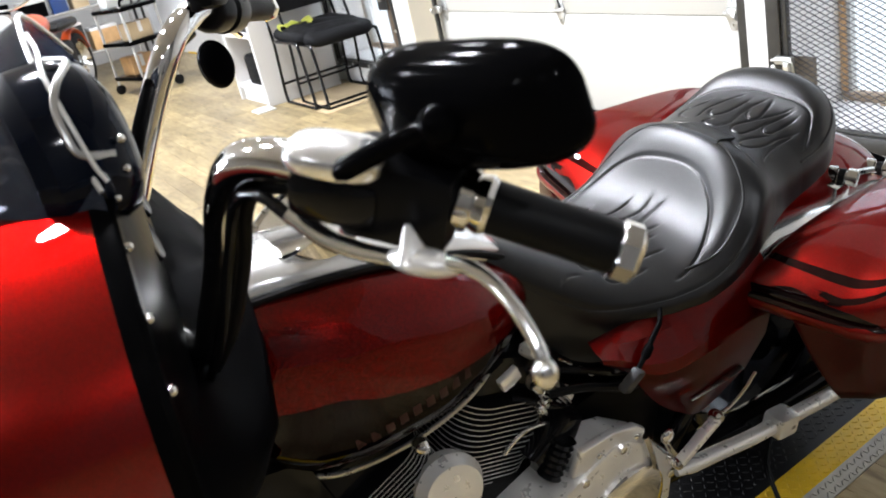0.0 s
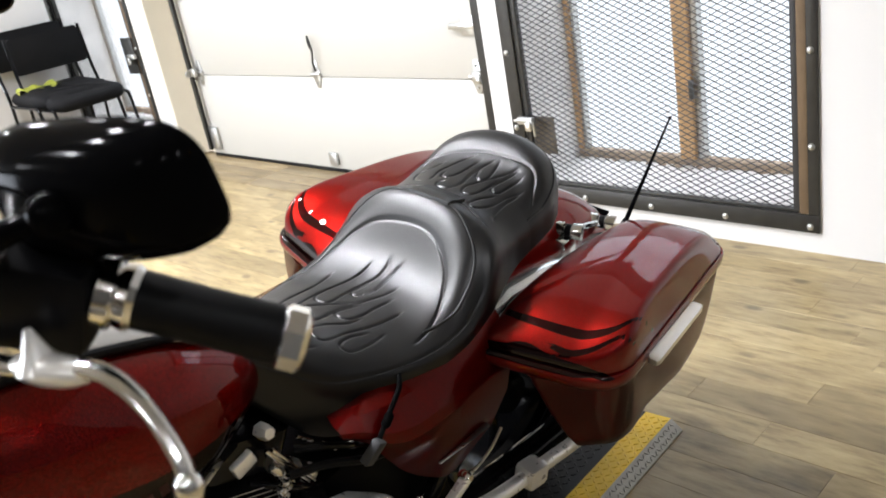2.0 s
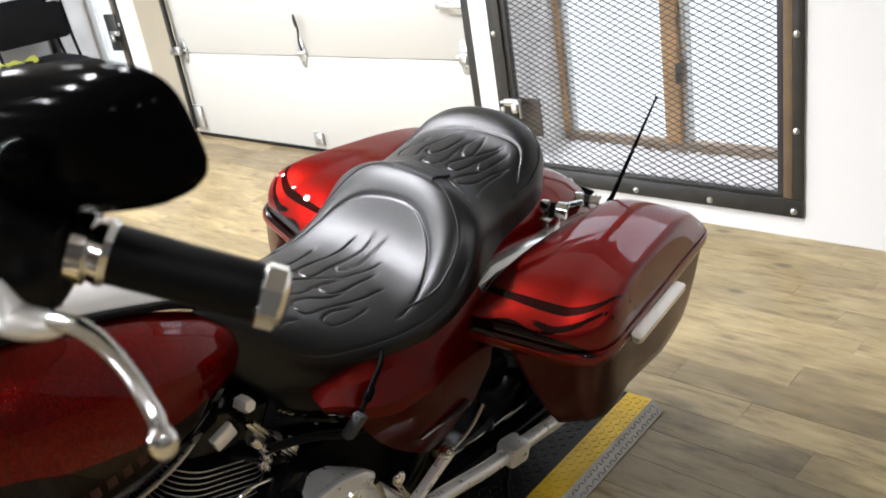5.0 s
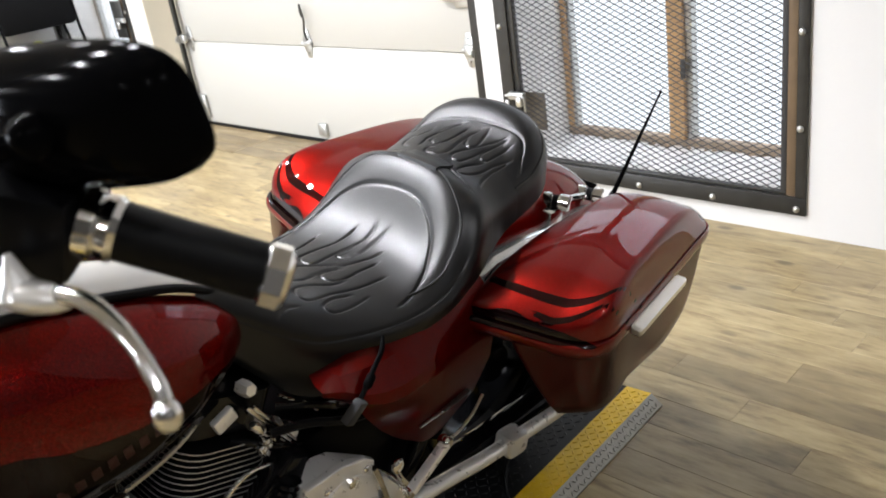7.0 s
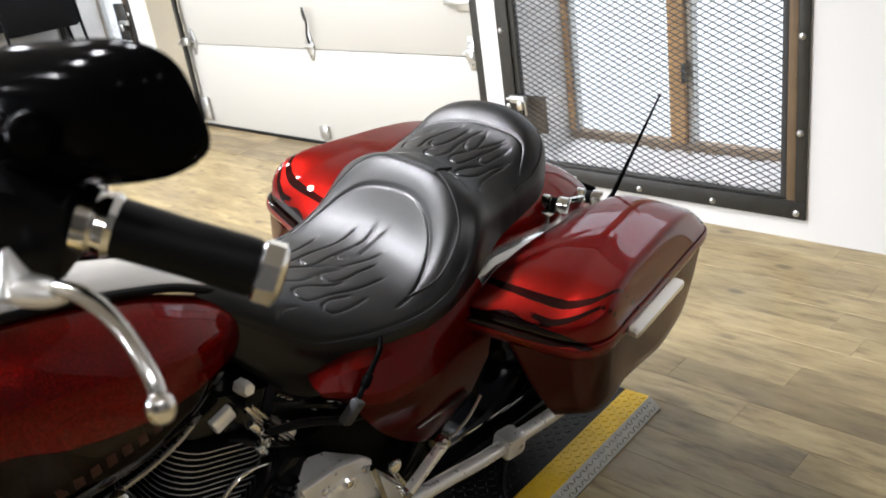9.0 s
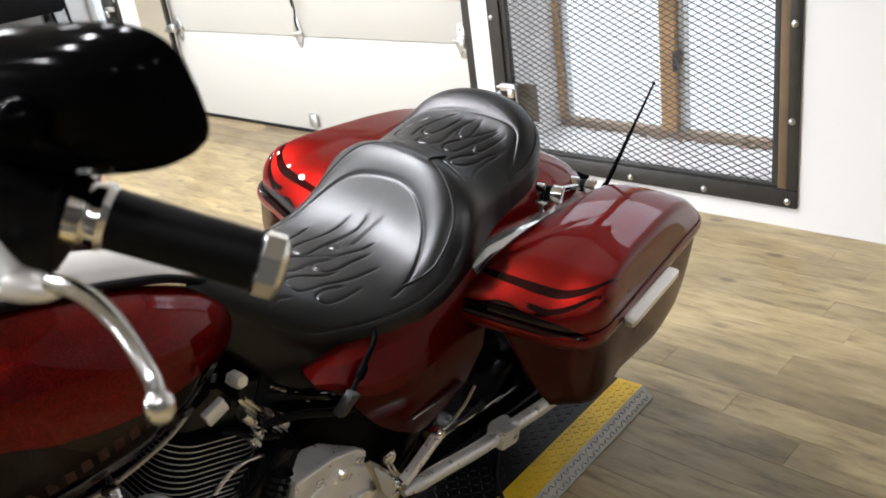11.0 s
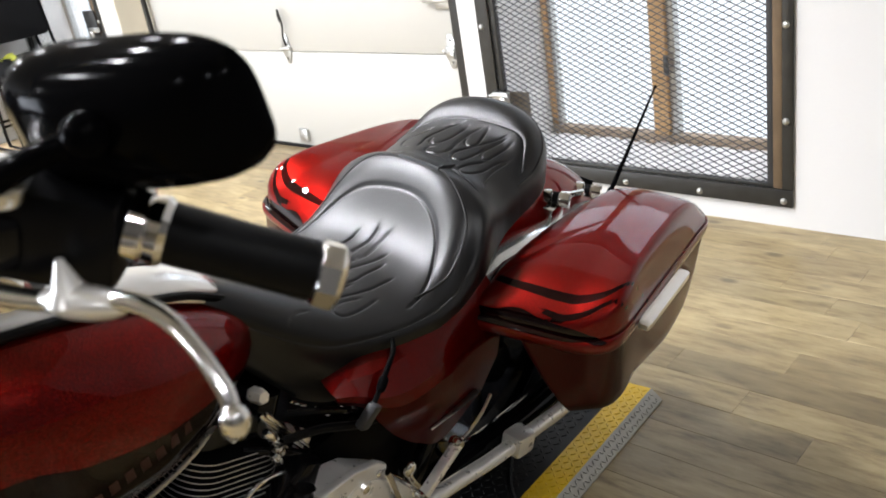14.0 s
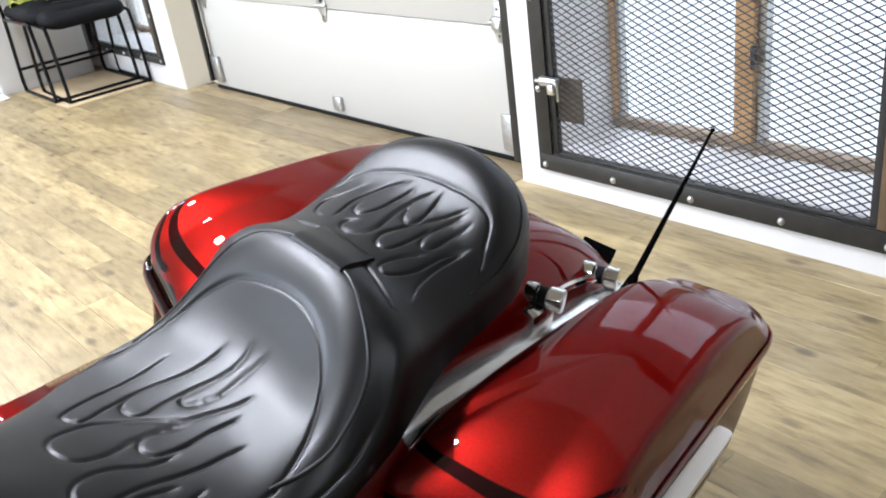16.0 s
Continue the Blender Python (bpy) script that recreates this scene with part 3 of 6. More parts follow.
def seat_z(x, y):
    j = min(max((y - 0.472) / 0.833 * (NV - 1), 0), NV - 1.001)
    row = lambda k: float(np.interp(x, SEAT_X[k], SEAT_Z[k]))
    k = int(j)
    return row(k) + (row(k + 1) - row(k)) * (j - k)


def seat():
    def groove(curves, n):
        """Points along plan curves, each with its share of the full depth, which runs out at the ends."""
        out = []
        for c in curves:
            q = np.array([p[:2] for p in spline([(*p, 0) for p in c], n)])
            run = np.concatenate([[0], np.cumsum(np.linalg.norm(np.diff(q, axis=0), axis=1))])
            out.append(np.column_stack([q, np.clip(np.minimum(run, run[-1] - run) / 0.014, 0.02, 1)]))
        return np.concatenate(out)

    pts, spts = groove(DRIVER + DRIVER_LOW + PILLION + PILLION_LOW, 320), groove([SEAM_D, SEAM_P], 300)

    def depth(q, some, y, widths):
        some = some[np.abs(some[:, 1] - y) < 0.03]
        if not len(some):
            return 0
        d2 = ((q[:, None] - some[None, :, :2]) ** 2).sum(-1)
        return sum(-k * (np.exp(-d2 / w**2) * some[:, 2]).max(1) for k, w in widths)

    s = np.sin(SEAT_A)
    rings = []
    for y, x, z in zip(SEAT_Y, SEAT_X, SEAT_Z):
        q = np.stack([x, np.full(NU, y)], 1)
        g = depth(q, pts, y, ((0.0027, 0.0022), (0.0005, 0.0075))) + depth(q, spts, y, ((0.0032, 0.0026), (0.0010, 0.012)))
        z = z + np.where(s > 0.5, g, 0)
        # stitched fold where the top panel meets the skirt
        z = z - 0.003 * np.exp(-(((s - 0.40) / 0.035) ** 2)) * np.clip((0.93 - y) / 0.05, 0, 1) * (s > 0)
        rings.append(list(zip(x.tolist(), [float(y)] * NU, z.tolist())))
    bm = B()
    loft(bm, rings)
    return part("seat", bm, LEATHER, bike, "black leather two-up seat with embossed flames", angle=70)


seat_ob = seat()


# the strap between rider's and passenger's part
bm = B()
rings = []
for k in range(17):
    x = -0.036 + 0.088 * k / 16
    rings.append([(x + 0.12 * (0.99 - y), y, seat_z(x, y) + h) for y, h in ((0.976, -0.004), (0.976, 0.002), (0.978, 0.0045), (0.99, 0.005), (1.0, 0.005), (1.01, 0.005), (1.02, 0.005), (1.030, 0.0045), (1.032, 0.002), (1.032, -0.004))])
loft(bm, rings)
part("seat_strap", bm, LEATHER, seat_ob, "black leather strap across the seat", angle=50)


def piping(curve, lift, r, name, n=90):
    p = [(x, y, seat_z(x, y) + lift) for x, y, _ in spline([(*c, 0) for c in curve], n)]
    return part(name, tube(B(), p, r, 8, 0), LEATHER, seat_ob, "black leather piping")


piping([(-0.150, 0.815), (-0.146, 0.860), (-0.130, 0.920), (-0.096, 0.962), (-0.03, 0.986), (0.044, 0.984), (0.102, 0.964), (0.148, 0.932), (0.163, 0.880), (0.162, 0.845), (0.150, 0.800)], -0.0008, 0.0024, "rider_piping")
piping([(-0.146, 1.10), (-0.142, 1.16), (-0.115, 1.215), (-0.062, 1.248), (0.03, 1.252), (0.084, 1.235), (0.115, 1.205), (0.130, 1.159), (0.133, 1.10)], -0.0008, 0.0024, "passenger_piping")


# -- saddlebags
def bag_outline(k=1.0, drop=0.0):
    """The bag seen from above: straight inside, drawn in towards the rear outside."""
    pts = []
    corner = [((0.175, 0.895), 0.035), ((0.414, 0.960), 0.075), ((0.338, 1.515), 0.05), ((0.175, 1.510), 0.03)]
    n = len(corner)
    for i in range(n):
        p, r = Vector(corner[i][0]), corner[i][1]
        a, b = Vector(corner[i - 1][0]), Vector(corner[(i + 1) % n][0])
        d1, d2 = (a - p).normalized(), (b - p).normalized()
        s, e = p + d1 * r, p + d2 * r
        for k2 in range(9):
            t = k2 / 8
            pts.append(s * (1 - t) ** 2 + p * 2 * t * (1 - t) + e * t * t)
        for k2 in range(1, 14):
            t = k2 / 14
            pts.append(e.lerp(Vector(corner[(i + 1) % n][0]) + (p - b).normalized() * corner[(i + 1) % n][1], t))
    return pts


BAG = bag_outline()
BC = Vector((0.285, 1.25))


def lid_top(x, y):
    """Height of the lid's crown above its rim plane."""
    crest = curve1([0.94, 1.0, 1.06, 1.14, 1.20, 1.25, 1.30, 1.35, 1.40, 1.46, 1.53], [0.084, 0.096, 0.1015, 0.1055, 0.1075, 0.1085, 0.1075, 0.1030, 0.0920, 0.064, 0.038], y)
    return crest - 1.15 * min(0.0, x - 0.295) ** 2


def rim_z(y):
    return 0.612 - 0.05 * (y - 0.95)


def flames(x, q):
    """Positive inside the dark flame bands that sweep round the lid's front; q runs up the slope."""
    band = curve1([0.16, 0.20, 0.26, 0.33, 0.37, 0.40], [1.640, 1.636, 1.642, 1.656, 1.692, 1.770], x)
    d1 = curve1([0.17, 0.20, 0.26, 0.33, 0.37, 0.40], [0.013, 0.009, 0.011, 0.013, 0.012, 0.009], x) - abs(q - band)
    tongue = curve1([0.27, 0.32, 0.355, 0.39], [1.604, 1.603, 1.627, 1.690], x)
    d2 = curve1([0.272, 0.285, 0.31, 0.36, 0.40], [-0.01, 0.0, 0.008, 0.009, 0.006], x) - abs(q - tongue)
    up = curve1([0.18, 0.225, 0.245, 0.265, 0.297, 0.338, 0.38], [1.550, 1.564, 1.580, 1.588, 1.584, 1.590, 1.600], x)
    low = curve1([0.18, 0.289, 0.341, 0.378], [1.514, 1.533, 1.553, 1.580], x)
    return max(d1, d2, min(up - q, q - low))


def make_bag():
    bm = B()
    rings = []
    for dz, k in ((0.0, 0.985), (-0.02, 0.985), (-0.10, 0.965), (-0.17, 0.93), (-0.2, 0.90)):
        ring = []
        for p in BAG:
            q = BC + (p - BC) * k
            deep = curve1([0.95, 1.05, 1.15, 1.25, 1.35, 1.45, 1.52], [0.62, 0.68, 0.76, 0.85, 0.93, 0.86, 0.72], p.y)
            # the front stands clear of the frame: the inside is drawn out towards the foot
            inside = 0.175 + (0.095 - 0.42 * dz) * max(0.0, min(1.0, (1.12 - p.y) / 0.14))
            ring.append((0.414 - (0.414 - q.x) * (0.414 - inside) / 0.239, q.y, rim_z(p.y) + dz * deep))
        rings.append(ring)
    # rounded bottom
    last = rings[-1]
    rings.append([(BC.x + (x - BC.x) * 0.86, BC.y + (y - BC.y) * 0.94, z - 0.018) for x, y, z in last])
    loft(bm, rings)
    body = part("saddlebag", bm, MAROON, bike, "dark maroon hard saddlebag", angle=50)
    bm = B()
    art = bm.verts.layers.float.new("art")
    rings = []
    prof = [(0.985, -0.004), (1.02, -0.006), (1.036, -0.002), (1.044, 0.005), (1.045, 0.012), (1.038, 0.018), (1.024, 0.0215), (1.010, 0.0215), (1.0, 0.020)]
    for k, h in prof:
        rings.append([(*(BC + (p - BC) * k), rim_z(p.y) + h) for p in BAG])
    m = 46
    for i in range(1, m):
        k = 1 - (i / (m - 1)) ** 1.25
        k = max(k, 0.002)
        ring = []
        for p in BAG:
            q = BC + (p - BC) * k
            n = curve1([0.94, 1.12], [2.8, 12.0], p.y)
            share = (1 - k**n) ** (1 / n)
            # the outer flank slopes in to a crease along the crown
            flank = max(0.0, min(1.0, (p.x - 0.29) / 0.06)) * max(0.0, min(1.0, (p.y - 1.0) / 0.12))
            slope = (1 - k) / 0.16
            share += flank * (slope / (slope**7 + 1) ** (1 / 7) - share)
            h = 0.020 + (lid_top(q.x, q.y) - 0.020) * share
            ring.append((q.x, q.y, rim_z(q.y) + h))
        rings.append(ring)
    vs = loft(bm, rings)
    for ring in vs:
        for v in ring:
            v[art] = flames(v.co.x, v.co.y + v.co.z) if v.co.z > rim_z(v.co.y) + 0.017 else -0.02
    lid = part("lid", bm, RED_ART, body, "candy red lid with dark flame artwork", angle=55)
    # long latch on the outer face
    a, b = Vector((0.414, 1.075, 0.606)), Vector((0.386, 1.300, 0.592))
    bm = B()
    d = (b - a).normalized()
    out = Vector((1, 0.12, 0)).normalized()
    up = Vector((0, 0, 1))
    rings = []
    for t in (0, 0.02, 0.06, 0.94, 0.98, 1.0):
        c = a.lerp(b, t)
        g = 0.6 if t in (0, 1.0) else (0.9 if t in (0.02, 0.98) else 1)
        rings.append([c + out * o * g + up * (h * g) for o, h in ((-0.012, -0.0085), (0.006, -0.009), (0.009, -0.006), (0.009, 0.005), (0.004, 0.008), (-0.012, 0.008))])
    loft(bm, rings)
    part("latch", bm, BRIGHT, body, "chrome saddlebag latch")
    for y in (0.99, 1.42):
        part("hinge_pin", ball(B(), (0.178, y, rim_z(y) + 0.02), (0.006, 0.012, 0.008), 6), CHROME, body)
    return body


left_bag = make_bag()
kids = [o for o in left_bag.children]
right_bag = mirror_x(left_bag)
for k in kids:
    o = mirror_x(k)
    o.parent = right_bag

# -- rear fender, red, between the bags
bm = B()
rings = []
for k in range(28):
    a = radians(30 + 105 * k / 27)
    cy, cz, r = 1.18, 0.300, 0.450
    y, z = cy - 0.02 - r * math.cos(a + radians(35)) * 1.0, cz + r * math.sin(a + radians(35))
    n = Vector((0, y - cy, z - cz)).normalized()
    ring = []
    for u in np.linspace(-1, 1, 17):
        d = 0.115 * abs(u) ** 3.6
        ring.append((0.128 * u, y - n.y * d * 0.9, z - n.z * d * 0.9))
    for u in np.linspace(1, -1, 17):
        d = 0.115 * abs(u) ** 3.6 + 0.004
        ring.append((0.124 * u, y - n.y * d * 0.9, z - n.z * d * 0.9))
    rings.append(ring)
loft(bm, rings)
fender = part("rear_fender", bm, RED, bike, "candy red rear fender")

# chrome strut and docking hardware beside the fender
for s in (1, -1):
    bm = B()
    rings = []
    for y, z, w in ((0.90, 0.620, 0.012), (0.95, 0.650, 0.018), (1.02, 0.668, 0.020), (1.12, 0.662, 0.022), (1.22, 0.648, 0.027), (1.34, 0.632, 0.030), (1.44, 0.608, 0.026), (1.50, 0.572, 0.014)):
        x = 0.142
        rings.append([(s * (x + dx), y, z + dz) for dx, dz in ((-w, -0.03), (-w, -0.004), (-w * 0.5, 0.004), (w * 0.5, 0.004), (w, -0.004), (w, -0.03))])
    loft(bm, rings)
    strut = part("fender_strut", bm, LIDMETAL, bike, "chrome fender strut", angle=50)
    for y, z, x in ((1.255, 0.676, 0.122), (1.400, 0.632, 0.112)):
        c = Vector((s * x, y, z))
        bm = lathe(B(), [(0, 0.008), (0.02, 0.0165), (0.34, 0.0165), (0.37, 0.011), (0.63, 0.011), (0.66, 0.0165), (0.98, 0.0165), (1, 0.008)], c - Vector((0.027, 0.010, -0.004)), c + Vector((0.027, 0.010, 0.004)), 16)
        dock = part("docking_point", bm, CHROME, strut, "chrome docking point")
        part("docking_grommet", lathe(B(), [(0.40, 0.0135), (0.60, 0.0135)], c - Vector((0.027, 0.010, -0.004)), c + Vector((0.027, 0.010, 0.004)), 14), RUBBER, strut)
    bm = B()
    tube(bm, [(s * 0.12, 1.24, 0.665), (s * 0.115, 1.30, 0.662), (s * 0.112, 1.35, 0.650), (s * 0.112, 1.40, 0.634)], 0.0065, 8)
    part("strut_rod", bm, CHROME, strut)
    part("strut_block", bx((s * 0.118 - 0.020, 1.218, 0.625), (s * 0.118 + 0.020, 1.262, 0.672), 0.005), CHROME, strut)
    part("bag_bracket", prism(B(), [(0.955, 0.622), (1.0, 0.660), (1.012, 0.672), (0.985, 0.668), (0.95, 0.640)], s * 0.172, s * 0.180, 0, 0.001), CHROME, strut, "chrome saddlebag bracket")
# small black plate behind the fender
part("luggage_latch_plate", bx((-0.030, -0.003, -0.020), (0.026, 0.003, 0.020), 0.002, Matrix.Translation((0.034, 1.506, 0.582)) @ pose(0, 0, 0, -40, 12, 20)), MATT, bike)
# antenna
a0, a1 = Vector((0.158, 1.402, 0.63)), Vector((0.145, 1.592, 0.815))
ant = part("antenna", tube(B(), [a0, a0.lerp(a1, 0.5), a1], lambda t: 0.0058 - 0.0036 * t, 8), MATT, bike, "short black rod antenna")
part("antenna_base", lathe(B(), [(0, 0.012), (0.4, 0.012), (1, 0.007)], a0 - (a1 - a0).normalized() * 0.03, a0 + (a1 - a0).normalized() * 0.025, 12), MATT, ant)
part("antenna_tip", ball(B(), a1, 0.0038, 6), MATT, ant)

# tail lamp and number plate carrier at the end of the fender
part("tail_lamp", prism(B(), outline(-0.05, 0.05, 0.40, 0.46, 0.015), 1.525, 1.555, 1, 0.004), RED, bike, "red tail lamp")

# -- side covers: a sloping upper face, a crease and a lower face
for s in (1, -1):
    bm = B()
    rails = [spline(r, 43) for r in (
        [(0.150, 0.590, 0.668), (0.152, 0.62, 0.668), (0.155, 0.66, 0.670), (0.158, 0.70, 0.674), (0.160, 0.76, 0.680), (0.160, 0.84, 0.690), (0.155, 0.955, 0.695)],
        [(0.180, 0.574, 0.676), (0.186, 0.61, 0.672), (0.192, 0.65, 0.664), (0.197, 0.70, 0.658), (0.199, 0.76, 0.657), (0.197, 0.84, 0.657), (0.190, 0.955, 0.655)],
        [(0.203, 0.568, 0.678), (0.213, 0.600, 0.666), (0.222, 0.640, 0.641), (0.227, 0.69, 0.624), (0.228, 0.75, 0.620), (0.220, 0.83, 0.613), (0.206, 0.955, 0.606)],
        [(0.205, 0.569, 0.672), (0.217, 0.604, 0.652), (0.227, 0.645, 0.622), (0.232, 0.69, 0.605), (0.233, 0.75, 0.600), (0.225, 0.83, 0.592), (0.209, 0.955, 0.586)],
        [(0.203, 0.571, 0.668), (0.211, 0.612, 0.640), (0.220, 0.655, 0.598), (0.221, 0.70, 0.568), (0.221, 0.76, 0.550), (0.216, 0.83, 0.536), (0.203, 0.955, 0.520)],
        [(0.200, 0.573, 0.664), (0.208, 0.615, 0.632), (0.210, 0.646, 0.582), (0.202, 0.690, 0.520), (0.194, 0.752, 0.456), (0.188, 0.821, 0.413), (0.188, 0.930, 0.446)],
        [(0.188, 0.576, 0.662), (0.194, 0.618, 0.628), (0.194, 0.650, 0.578), (0.186, 0.693, 0.515), (0.178, 0.752, 0.452), (0.172, 0.821, 0.410), (0.174, 0.930, 0.444)],
    )]
    vs = [[bm.verts.new((s * p.x, p.y, p.z)) for p in r] for r in rails]
    for q, r in zip(vs, vs[1:]):
        for k in range(42):
            bm.faces.new((q[k], q[k + 1], r[k + 1], r[k]))
    bmesh.ops.solidify(bm, geom=bm.faces[:], thickness=0.006)
    cover = part("side_cover", bm, RED, bike, "candy red side cover under the seat", angle=24)
    part("side_cover_badge", tube(B(), [(s * 0.207, 0.766, 0.483), (s * 0.207, 0.83, 0.481), (s * 0.201, 0.897, 0.475)], lambda t: 0.003 + 0.004 * t, 8, flat=0.5), SATIN, cover)

# charger lead with its plug, hanging over the left cover
part("charger_lead", tube(B(), [(0.165, 0.725, 0.680), (0.190, 0.700, 0.674), (0.208, 0.665, 0.668), (0.221, 0.634, 0.658), (0.226, 0.618, 0.648)], 0.0042, 8), COWL, bike, "black charger lead")
part("lead_coupling", lathe(B(), [(0, 0.005), (0.2, 0.0075), (0.8, 0.0075), (1, 0.005)], (0.214, 0.655, 0.666), (0.222, 0.634, 0.658), 10), COWL, bike)
part("lead_plug", bx((-0.008, -0.011, -0.021), (0.008, 0.011, 0.021), 0.004, Matrix.Translation((0.226, 0.605, 0.634)) @ pose(0, 0, 0, -35, 15, 0)), mat("grey_plug_plastic", (0.035, 0.036, 0.038), 0.5), bike, "grey plug on the charger lead")

# -- handlebar
LBAR = [(0.03, 0.015, 0.955), (0.12, 0.03, 0.965), (0.20, 0.042, 0.99), (0.240, 0.05, 1.05), (0.282, 0.06, 1.132), (0.306, 0.068, 1.195), (0.345, 0.08, 1.234), (0.424, 0.115, 1.240), (0.496, 0.178, 1.218), (0.560, 0.2345, 1.188)]
RBAR = [(-0.03, 0.01, 0.955), (-0.12, 0.05, 0.955), (-0.18, 0.09, 0.97), (-0.200, 0.146, 1.067), (-0.215, 0.207, 1.155), (-0.27, 0.268, 1.17), (-0.33, 0.329, 1.143), (-0.36, 0.358, 1.13)]
bm = tube(B(), LBAR, 0.0165, 16, 80)
tube(bm, RBAR, 0.0185, 16, 70)
bars = part("handlebar", bm, CHROME, bike, "tall chrome handlebar")
part("riser_clamp", bx((-0.07, -0.03, 0.925), (0.07, 0.05, 0.985), 0.012), BLACK, bars)


def grip(p0, p1, label):
    p0, p1 = Vector(p0), Vector(p1)
    ob = part("grip", lathe(B(), [(0, 0.0165), (0.02, 0.0185), (0.5, 0.018), (0.95, 0.0185), (1, 0.0165)], p0, p1, 24), RUBBER, bike, label)
    d = (p1 - p0).normalized()
    part("grip_collar", lathe(B(), [(0, 0.019), (0.1, 0.0225), (0.45, 0.0225), (0.5, 0.019), (0.8, 0.021), (1, 0.018)], p0 - d * 0.021, p0 + d * 0.004, 24), CHROME, ob, "chrome grip collar")
    part("grip_end_cap", lathe(B(), [(0, 0.018), (0.12, 0.0205), (0.75, 0.0205), (0.92, 0.017), (1, 0.010)], p1 - d * 0.002, p1 + d * 0.016, 8), CAST, ob, "faceted chrome end cap")
    return ob


grip((0.496, 0.178, 1.218), (0.560, 0.2345, 1.188), "black rubber grip")
grip((-0.355, 0.353, 1.132), (-0.432, 0.434, 1.098), "black rubber grip")


def tilt_box(name, c, d, size, material, bevel=0.006, parent=bike, label="", up=(0, 0, 1)):
    """A bevelled block at c whose long side runs along d."""
    d = Vector(d).normalized()
    s = d.cross(Vector(up)).normalized()
    u = s.cross(d)
    m = Matrix.Translation(c) @ Matrix((d, s, u)).transposed().to_4x4()
    a, b2, c2 = (v / 2 for v in size)
    return part(name, bx((-a, -b2, -c2), (a, b2, c2), bevel, m), material, parent, label)


LD = (Vector((0.496, 0.178, 1.219)) - Vector((0.424, 0.115, 1.241)))
house = tilt_box("switch_housing", (0.452, 0.141, 1.226), LD, (0.080, 0.056, 0.062), SWITCH, 0.012, label="black switch housing")
tilt_box("turn_button", (0.462, 0.172, 1.215), LD, (0.02, 0.016, 0.012), RUBBER, 0.004, house)
tilt_box("lever_perch", (0.428, 0.108, 1.233), LD, (0.066, 0.05, 0.040), BLACK, 0.012, label="black clutch lever perch")
bm = B()
loft(bm, [[(0.035 * k * math.copysign(abs(math.cos(q)) ** 0.7, math.cos(q)), 0.023 * k * math.copysign(abs(math.sin(q)) ** 0.7, math.sin(q)), h) for q in (2 * math.pi * i / 32 for i in range(32))] for k, h in ((0.97, -0.004), (1.0, -0.002), (1.0, 0.004), (0.97, 0.0075), (0.88, 0.0105), (0.6, 0.0135), (0.3, 0.0150), (0.02, 0.0154))])
part("clutch_reservoir", bm, LIDMETAL, bike, "chrome clutch cover").matrix_local = Matrix.Translation((0.433, 0.106, 1.257)) @ pose(0, 0, 0, 0, 8, 40)
lev = [(0.402, 0.080, 1.213), (0.44, 0.090, 1.203), (0.485, 0.108, 1.203), (0.528, 0.126, 1.212), (0.553, 0.132, 1.211), (0.577, 0.134, 1.200), (0.597, 0.133, 1.184), (0.604, 0.131, 1.174)]
clutch = part("clutch_lever", tube(B(), lev, lambda t: 0.0086 - 0.0036 * min(1, t * 1.4), 12, 60, flat=0.75), CAST, bike, "polished clutch lever with a ball end")
part("lever_ball", ball(B(), (0.606, 0.130, 1.171), (0.0080, 0.0080, 0.0100)), CAST, clutch)
part("lever_hub", ball(B(), (0, 0, 0), (0.029, 0.010, 0.0095)), ALLOY, clutch).matrix_local = Matrix.Translation((0.508, 0.117, 1.207)) @ pose(0, 0, 0, 0, -6, 22)
part("lever_lug", lathe(B(), [(0, 0.013), (0.35, 0.008), (0.8, 0.004), (1, 0.0022)], (0.500, 0.115, 1.207), (0.497, 0.115, 1.230), 14), ALLOY, clutch)
part("clutch_cable", tube(B(), [(0.398, 0.080, 1.208), (0.362, 0.074, 1.214), (0.330, 0.066, 1.196), (0.300, 0.056, 1.13), (0.25, 0.042, 1.02), (0.15, 0.02, 0.88)], 0.005, 10), BLACK, bike, "black clutch cable")
part("wiring_sleeve", tube(B(), [(0.42, 0.119, 1.214), (0.352, 0.086, 1.213), (0.322, 0.076, 1.186), (0.298, 0.070, 1.125), (0.256, 0.058, 1.04), (0.20, 0.046, 0.965)], 0.0062, 10), RUBBER, bike, "black wiring sleeve")


